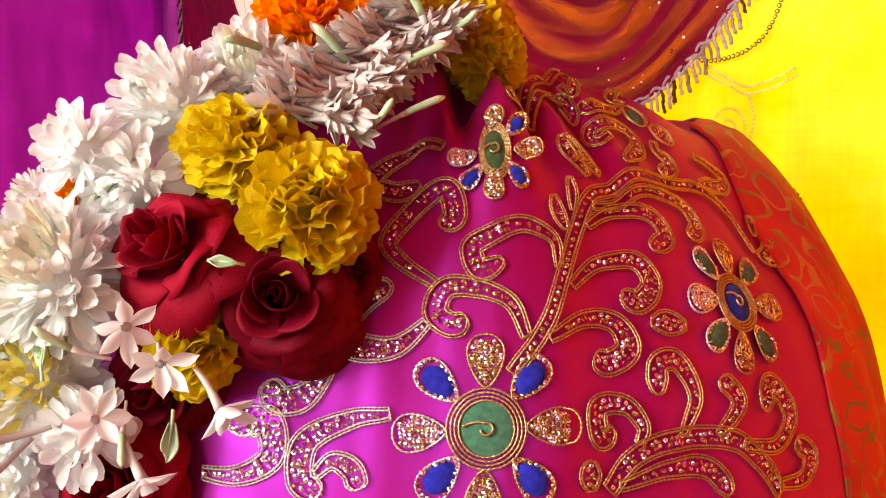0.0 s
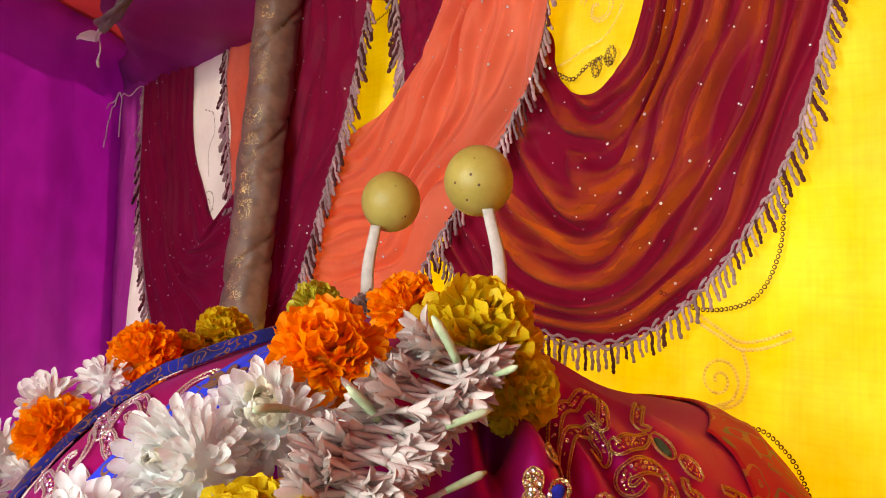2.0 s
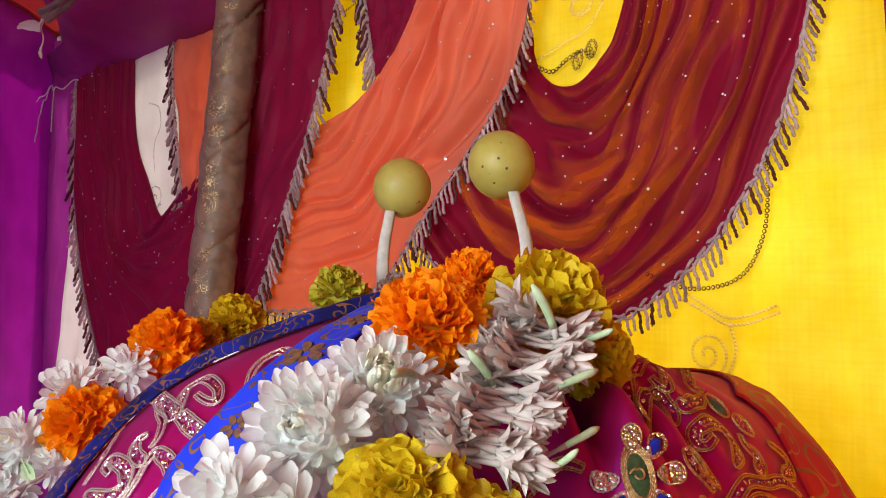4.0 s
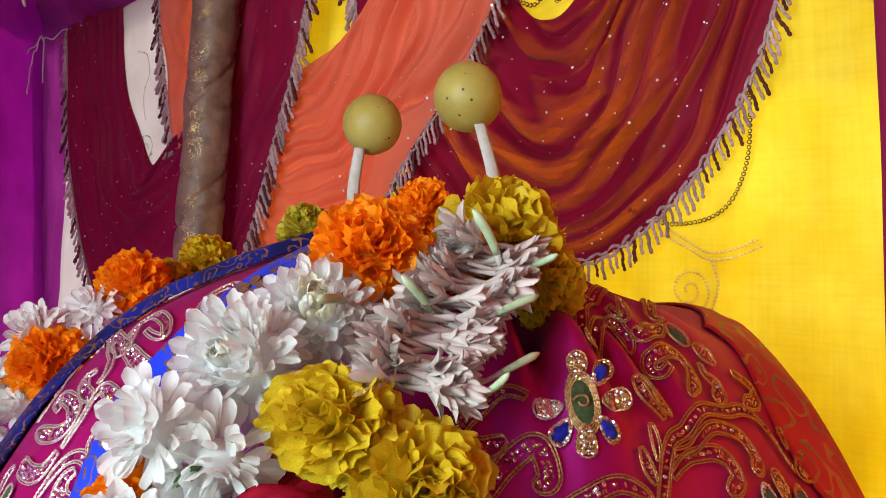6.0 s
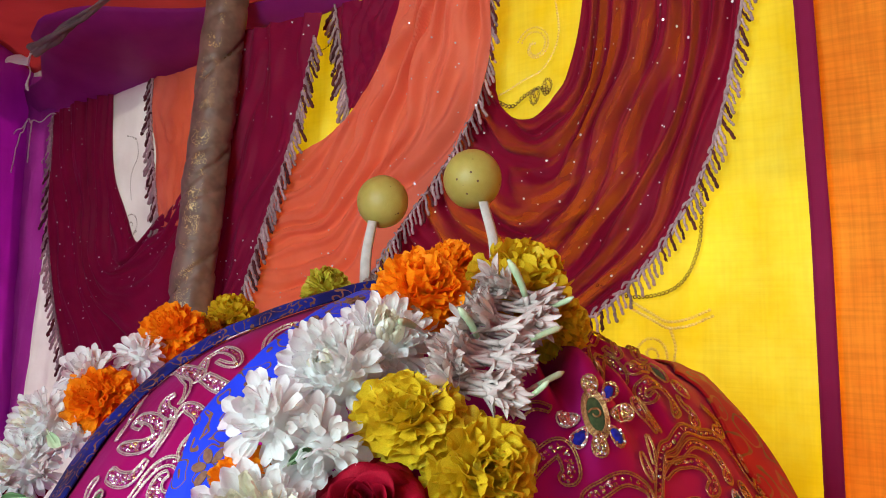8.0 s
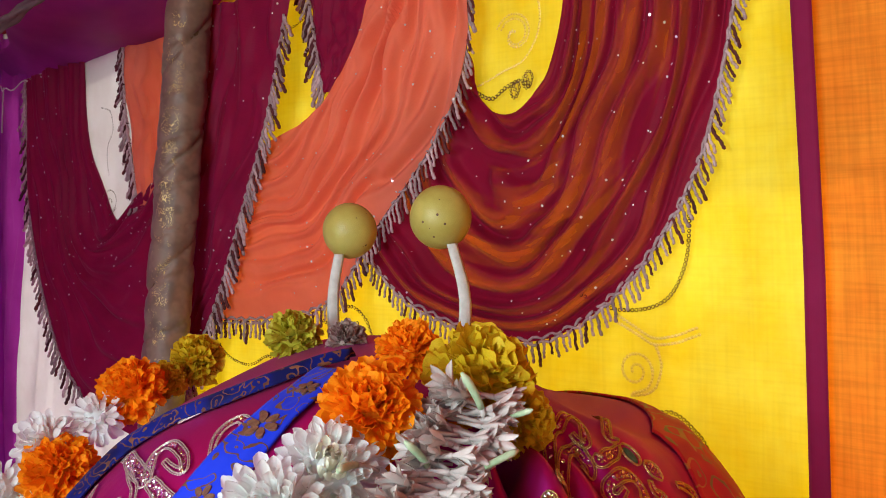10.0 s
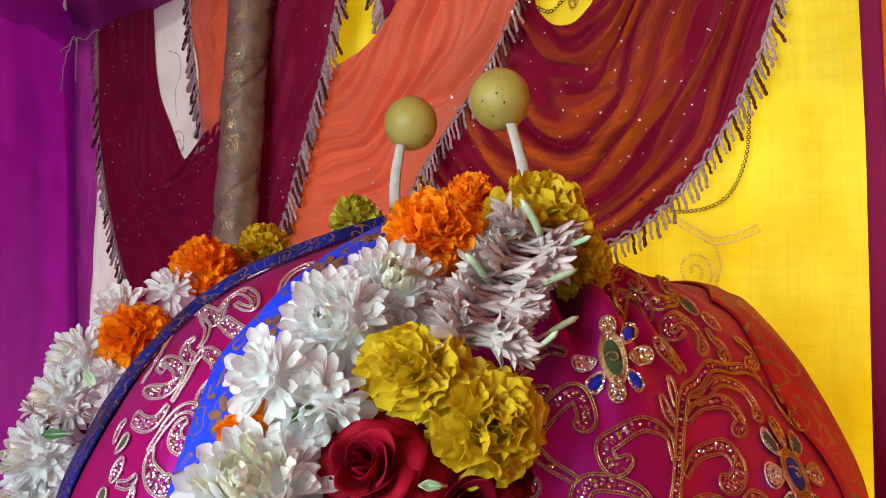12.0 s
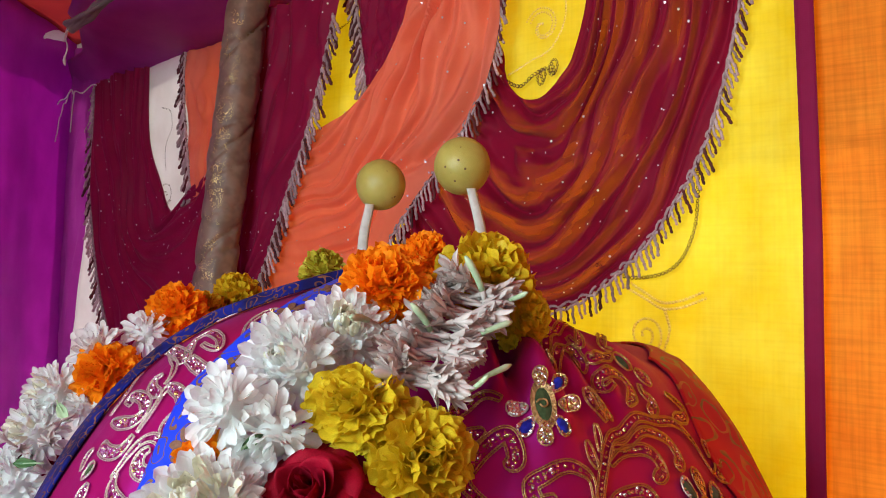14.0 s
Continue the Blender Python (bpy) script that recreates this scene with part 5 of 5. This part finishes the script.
def rose_petal(seed, roll, wide, tall, mat):
    """A broad cupped shell with its rim rolled outward, foot at the origin, hollow toward -y."""
    def fn(a, b):
        u = (a * 2 - 1)
        ang = u * wide * (0.55 + 0.45 * b)
        rr = 0.10 + 0.40 * math.sin(min(1.0, b * 1.15) * math.pi * 0.5) ** 0.8 - 0.05 * b
        lip = roll * max(0, b - 0.60) ** 2 * 2.6 * (0.75 + 0.25 * math.cos(u * 3.0 + seed))
        top = tall * b * (1 - 0.12 * u * u - 0.24 * abs(u)) + 0.025 * math.sin(u * 5 + seed) * b
        return np.array(((rr + lip) * math.sin(ang), (rr + lip) * math.cos(ang), top - 0.75 * lip))
    v, f, uv = grid(12, 10, fn)
    v, f, uv = thicken(v, f, uv, 0.012)
    return mesh_of("petal", v, f, mat)


ROSE_PETALS = {dark: [[rose_petal(k * 1.7, roll, wide, tall, ROSE_SHADED if dark else ROSE) for k in range(3)] for roll, wide, tall in ((0.05, 1.7, 0.95), (0.45, 1.35, 0.95), (1.1, 1.15, 0.90), (1.7, 1.05, 0.78))] for dark in (False, True)}


def rose(place, ahead, radius, seed, label="bright crimson velvety rose in the garland", dark=False):
    # dark roses carry their shade in the petal colour
    if dark:
        label = "velvety red rose in the garland, coloured as in shade"
    r = random.Random(seed)
    ob = thing("rose", label, "flower", "garland flowers", facing(place, ahead, r.uniform(0, 6)))
    for k in range(5):
        # the closed bud in the middle
        g = radius * (0.10 + 0.035 * k)
        part("petal", ROSE_PETALS[dark][0][k % 3], ob, m=Matrix.Rotation(k * 2.5, 4, "Z") @ Matrix.Translation((0, -g * 0.32, -radius * 0.40)) @ Matrix.Rotation(0.10, 4, "X") @ Matrix.Diagonal((g, g, radius * (1.02 - 0.02 * k), 1)))
    n = 22
    for k in range(n):
        q = k / (n - 1)
        az = k * 2.36 + r.uniform(-0.2, 0.2)
        ring = min(3, int(q * 4))
        grow = 0.22 + 0.78 * q ** 0.85
        tall = radius * (1.02 - 0.22 * q) * r.uniform(0.95, 1.05)
        lean = -radians(-4 + 32 * q) + r.uniform(-0.14, 0.14)
        m = Matrix.Rotation(az, 4, "Z") @ Matrix.Translation((0, radius * 0.06 * q, -radius * 0.42)) @ Matrix.Rotation(lean, 4, "X") @ Matrix.Diagonal((radius * grow * 1.15, radius * grow * 1.15, tall, 1))
        part("petal", ROSE_PETALS[dark][ring][r.randrange(3)], ob, m=m)
    calyx(ob, radius * 0.8, low=0.45 * radius)
    return ob


def floret_meshes(seed):
    r = random.Random(seed)
    bend = r.uniform(-0.006, 0.006)
    n = 8
    line = [(bend * (k / n) ** 2, 0, 0.024 * k / n) for k in range(n + 1)]
    pile = Pile()
    pile.add(*tube(line, [0.0013 + 0.0013 * (k / n) ** 1.5 for k in range(n + 1)], 8))
    tube_me = pile.mesh("tube", TUBEROSE)
    return tube_me, bend


STAR_PETALS = [petal_mesh("petal", TUBEROSE, 0.0215 + 0.0025 * (k - 1), 0.0064, 0.60, -0.25 + 0.28 * k, 6, 8, 0.3) for k in range(3)]


OPEN_PETALS = [petal_mesh("petal", WHITE_PETAL, 0.0165 + 0.002 * (k - 1), 0.0082, 0.35, -0.2 + 0.2 * k, 4, 7, 0.75) for k in range(3)]


def bud_meshes(seed):
    r = random.Random(seed)
    n = 12
    bend = r.uniform(0.010, 0.022)
    line = [(bend * (k / n) ** 2, 0.2 * bend * math.sin(k / n * 2), 0.046 * k / n) for k in range(n + 1)]
    rad = [0.0012 + 0.0015 * math.sin(min(1.0, k / n * 0.93) * math.pi * 0.62) ** 2 for k in range(n + 1)]
    rad[-1] = 0.0009
    a, b = Pile(), Pile()
    a.add(*tube(line[:7], rad[:7], 8))
    b.add(*tube(line[6:], [rad[6] * 1.02] + rad[7:], 8))
    return a.mesh("tube", TUBEROSE), b.mesh("tip", BUD_GREEN)


FLORETS, BUDS = [floret_meshes(k) for k in range(6)], [bud_meshes(k) for k in range(4)]


def floret(place, ahead, scale=1.0, seed=0, bud=False, wide=False):
    r = random.Random(seed)
    ob = thing("tuberose_bud" if bud else "tuberose_floret", "closed tuberose bud with pale green tip" if bud else "open white star-shaped tuberose floret beside the roses" if wide else "pinkish white tuberose floret with pointed petals", "flower", "tuberose string", facing(place, ahead, r.uniform(0, 6.28)))
    a, b = (BUDS if bud else FLORETS)[seed % (4 if bud else 6)]
    m = Matrix.Scale(scale, 4)
    part("tube", a, ob, m=m)
    if bud:
        part("tip", b, ob, "pale green tip", m=m)
    else:
        for k in range(6):
            turn = m @ Matrix.Translation((b, 0, 0.023)) @ Matrix.Rotation(k * math.pi / 3 + r.uniform(-.15, .15), 4, "Z") @ Matrix.Translation((0, 0.001, 0)) @ Matrix.Rotation(radians(r.uniform(15, 45) if wide else r.uniform(48, 82)), 4, "X")
            part("petal", (OPEN_PETALS if wide else STAR_PETALS)[r.randrange(3)], ob, m=turn)
    return ob


# garland down the front: crown to foot
marigold((0.016, 0.512, 1.200), (0.35, -0.55, 0.75), 0.036, "yellow", 2, (1.0, 1.1, 0.95))
marigold((0.034, 0.496, 1.176), (0.6, -0.75, 0.3), 0.024, "yellow", 5, label="golden yellow marigold hanging below the crown bloom")
marigold((-0.060, 0.472, 1.190), (-0.1, -0.75, 0.65), 0.031, "orange", 3)
marigold((-0.022, 0.552, 1.213), (0.0, -0.5, 0.9), 0.022, "orange", 4)
chrysanthemum((-0.084, 0.455, 1.163), (-0.05, -0.75, 0.45), 0.029, 11, 60, 0.2)
chrysanthemum((-0.116, 0.432, 1.146), (-0.35, -0.85, 0.35), 0.030, 12, 60, 0.05)
loose_bloom((-0.150, 0.408, 1.124), (-0.5, -0.8, 0.35), 0.026, 13, 20)
loose_bloom((-0.124, 0.402, 1.108), (-0.1, -0.85, -0.25), 0.025, 14, 18)
marigold((-0.158, 0.415, 1.092), (-0.4, -0.9, 0.1), 0.020, "orange", 15)
chrysanthemum((-0.156, 0.385, 1.072), (-0.3, -0.75, 0.55), 0.035, 16, 90, 0.3, "large white chrysanthemum with cream heart")
marigold((-0.080, 0.402, 1.126), (-0.35, -0.75, 0.5), 0.027, "yellow", 17, (1.15, 0.95, 0.9))
marigold((-0.046, 0.388, 1.101), (0.25, -0.9, 0.30), 0.031, "yellow", 6, (1.0, 1.05, 0.95), label="large golden yellow marigold head beside the roses")
rose((-0.106, 0.376, 1.086), (-0.35, -0.75, 0.50), 0.031, 18)
rose((-0.056, 0.376, 1.063), (0.10, -0.95, 0.25), 0.031, 19, dark=True)
rose((-0.030, 0.402, 1.070), (0.5, -0.8, 0.2), 0.022, 20, dark=True)
marigold((-0.094, 0.388, 1.042), (-0.1, -0.95, 0.1), 0.024, "yellow", 21, (1.2, 0.9, 1))
rose((-0.116, 0.395, 1.020), (-0.2, -0.9, -0.1), 0.029, 22, dark=True)
rose((-0.134, 0.382, 0.980), (-0.2, -0.95, 0.25), 0.026, 23)
chrysanthemum((-0.170, 0.392, 1.026), (-0.25, -0.9, 0.35), 0.032, 24, 80, 0.45, "white chrysanthemum with yellow heart", inner="yellow")
chrysanthemum((-0.187, 0.402, 0.975), (-0.2, -0.95, 0.1), 0.027, 25, 56, 0.2)
loose_bloom((-0.140, 0.372, 1.004), (-0.2, -0.95, 0.1), 0.022, 26, 14)

# garland behind the rolled edge
marigold((-0.212, 0.735, 1.163), (-0.5, -0.6, 0.6), 0.028, "orange", 31)
marigold((-0.164, 0.790, 1.178), (-0.2, -0.5, 0.8), 0.025, "yellow", 32)
marigold((-0.188, 0.765, 1.165), (-0.2, -0.5, 0.8), 0.018, "yellow", 33)
marigold((-0.084, 0.735, 1.203), (-0.1, -0.5, 0.85), 0.024, "greenish", 34)
marigold((-0.044, 0.700, 1.203), (0.1, -0.5, 0.85), 0.018, "faded", 35)
marigold((-0.261, 0.695, 1.110), (-0.4, -0.8, 0.4), 0.030, "orange", 36)
loose_bloom((-0.236, 0.718, 1.146), (-0.3, -0.7, 0.6), 0.022, 37, 14)
loose_bloom((-0.273, 0.710, 1.130), (-0.4, -0.7, 0.6), 0.025, 38, 18)
chrysanthemum((-0.303, 0.698, 1.096), (-0.6, -0.7, 0.4), 0.024, 39, 44, 0.2)
chrysanthemum((-0.313, 0.688, 1.063), (-0.6, -0.75, 0.3), 0.027, 40, 50, 0.25)
chrysanthemum((-0.328, 0.678, 1.022), (-0.6, -0.75, 0.3), 0.031, 41, 54, 0.2)
chrysanthemum((-0.337, 0.668, 0.982), (-0.6, -0.75, 0.3), 0.031, 42, 54, 0.3)
loose_bloom((-0.276, 0.688, 1.084), (-0.3, -0.9, 0.3), 0.018, 43, 12)
loose_bloom((-0.293, 0.670, 1.010), (-0.3, -0.9, 0.3), 0.022, 44, 14)
rose((-0.318, 0.694, 1.043), (-0.4, -0.8, 0.2), 0.020, 45, dark=True)

# tuberose string between the marigolds
rr = random.Random(77)
TUBE_LINE = spline([(0.004, 0.482, 1.196), (-0.020, 0.452, 1.172), (-0.040, 0.425, 1.152), (-0.048, 0.408, 1.138)], 60)
for k in range(104):
    p = TUBE_LINE[int(k / 104 * 60)]
    way = rr.choice((-1.0, 1.0))
    ahead = Vector((way * rr.uniform(0.7, 1.0), -rr.uniform(0.25, 0.75), rr.uniform(-0.15, 0.30) - 0.22 * way))
    floret(Vector(p) - ahead.normalized() * 0.006 + Vector((rr.uniform(-.004, .004), rr.uniform(-.004, .004), rr.uniform(-.004, .004))), ahead, rr.uniform(0.62, 0.85), k)
for p, a, s in (((0.004, 0.466, 1.172), (0.05, -0.25, 1.0), 0.9), ((-0.030, 0.448, 1.150), (-0.1, -0.35, 1.0), 0.85), ((-0.020, 0.438, 1.158), (0.75, -0.5, 0.25), 0.75), ((0.004, 0.470, 1.183), (0.9, -0.3, 0.25), 0.65),
                ((-0.020, 0.422, 1.134), (0.85, -0.3, 0.25), 0.7), ((-0.028, 0.410, 1.132), (0.75, -0.5, 0.1), 0.6), ((-0.060, 0.440, 1.165), (-0.8, -0.4, 0.3), 0.8)):
    floret(p, a, s, int(abs(p[0]) * 1e4), True)
# loose florets on the roses
for p, a, s in (((-0.118, 0.362, 1.062), (0.45, -0.8, -0.35), 0.85), ((-0.104, 0.366, 1.045), (0.35, -0.9, -0.25), 0.85), ((-0.092, 0.372, 1.035), (0.7, -0.35, -0.6), 0.9), ((-0.120, 0.366, 1.008), (0.45, -0.5, -0.7), 0.95),
                ((-0.150, 0.368, 1.010), (-0.6, -0.6, -0.1), 0.9), ((-0.138, 0.364, 1.012), (0.5, -0.8, 0.2), 0.9), ((-0.160, 0.372, 1.004), (-0.4, -0.8, -0.5), 0.8)):
    floret(p, a, s, int(abs(p[2]) * 1e4) % 97, wide=True)
for p, a, s in (((-0.125, 0.37, 1.038), (-0.7, -0.5, 0.2), 0.7), ((-0.12, 0.372, 1.02), (0.1, -0.4, -0.9), 0.6)):
    floret(p, a, s, 3, True)
for k in range(16):
    a = rr.uniform(0, 6.28)
    floret((-0.300 + rr.uniform(-.03, .03), 0.66 + rr.uniform(-.02, .02), 1.03 + rr.uniform(-.06, .07)), (math.cos(a) * 0.7 - 0.2, -0.7, math.sin(a) * 0.7), 0.55, k)


# ---- limes on curved stalks ----
def lime(place, radius, foot, seed, bow):
    r = random.Random(seed)
    ob = thing("lime_on_stalk", "yellowish green lime with brown specks on a pale stalk", "lime", "limes on the crest", Matrix.Translation(foot))
    c = np.array(place) - np.array(foot)
    v, f, uv = grid(32, 20, lambda a, b: c + radius * (1 + 0.012 * noise.noise((math.cos(a * 6.28) * 2, math.sin(a * 6.28) * 2, b * 4 + seed))) * np.array((math.sin(math.pi * b) * math.cos(2 * math.pi * a), math.sin(math.pi * b) * math.sin(2 * math.pi * a), 1.03 * math.cos(math.pi * b))))
    part("fruit", mesh_of("fruit", v, f, LIME_SKIN), ob)
    spots = Pile()
    for k in range(9):
        d = Vector((r.uniform(-1, 1), r.uniform(-1.2, 0.1), r.uniform(-0.9, 1))).normalized()
        vv, ff = disc(Vector(c) + d * radius * 1.012, d, r.choice((0.0004, 0.0006, 0.0011)), 7)
        spots.add(vv, ff)
    tagged(part("speckling", spots.mesh("speckling", SPOT), ob, "small brown specks"), kind="stuff")
    side = Vector((1, 0, 0))
    line = spline([(0, 0, -0.02), (bow[0], 0, c[2] * 0.35), (c[0] + bow[1], c[1] - radius * 0.5, c[2] - radius * 0.85)], 16)
    pile = Pile()
    vv, ff, _ = grid(4, 16, lambda a, b: line[round(b * 16)] + np.array(((a - 0.5) * (0.0095 - 0.0035 * b), -0.0014 * math.sin(math.pi * a), 0)))
    vv, ff, _ = thicken(vv, ff, [(0, 0)] * len(vv), -0.0025)
    pile.add(vv, ff)
    part("stalk", pile.mesh("stalk", STICK), ob, "pale flat stalk")


lime((-0.032, 0.776, 1.290), 0.0240, (-0.046, 0.765, 1.20), 1, (-0.002, -0.011))
lime((0.030, 0.688, 1.301), 0.0250, (0.042, 0.670, 1.20), 2, (0.0035, 0.006))


# ---- small leaves among the flowers ----
def leaf_thing(place, ahead, size, seed, label="small green leaf beside a bloom"):
    ob = thing("leaf", label, "leaf", "garland leaves", facing(place, ahead, seed * 1.3 + 1.45))
    v, f, uv = petal_sheet(size, size * 0.45, 0.5, 0.12, 6, 8, 0.9, 0.0008, seed)
    v, f, uv = thicken(v, f, uv, 0.0005)
    part("blade", mesh_of("blade", v, f, LEAF_GREEN if seed % 2 else BUD_GREEN), ob)
    pile = Pile()
    pile.add(*tube([(0, -0.3 * size, -0.002), (0, 0, 0.0004), (0, 0.55 * size, 0.0012 + 0.04 * size)], [0.0009, 0.0007, 0.0003], 6))
    part("midrib", pile.mesh("midrib", BUD_GREEN), ob)


for k, (p, a, size) in enumerate((((-0.072, 0.366, 1.078), (0.1, -0.95, 0.2), 0.011), ((-0.125, 0.368, 1.022), (-0.3, -0.9, 0.3), 0.016), ((-0.292, 0.672, 1.088), (-0.4, -0.8, 0.4), 0.020), ((-0.139, 0.396, 1.104), (-0.2, -0.9, 0.2), 0.012),
                                  ((-0.152, 0.366, 1.036), (-0.5, -0.7, 0.5), 0.020), ((-0.302, 0.655, 1.045), (-0.3, -0.9, 0.3), 0.018), ((-0.100, 0.368, 1.012), (0.4, -0.9, 0.0), 0.016))):
    leaf_thing(p, a, size, k)
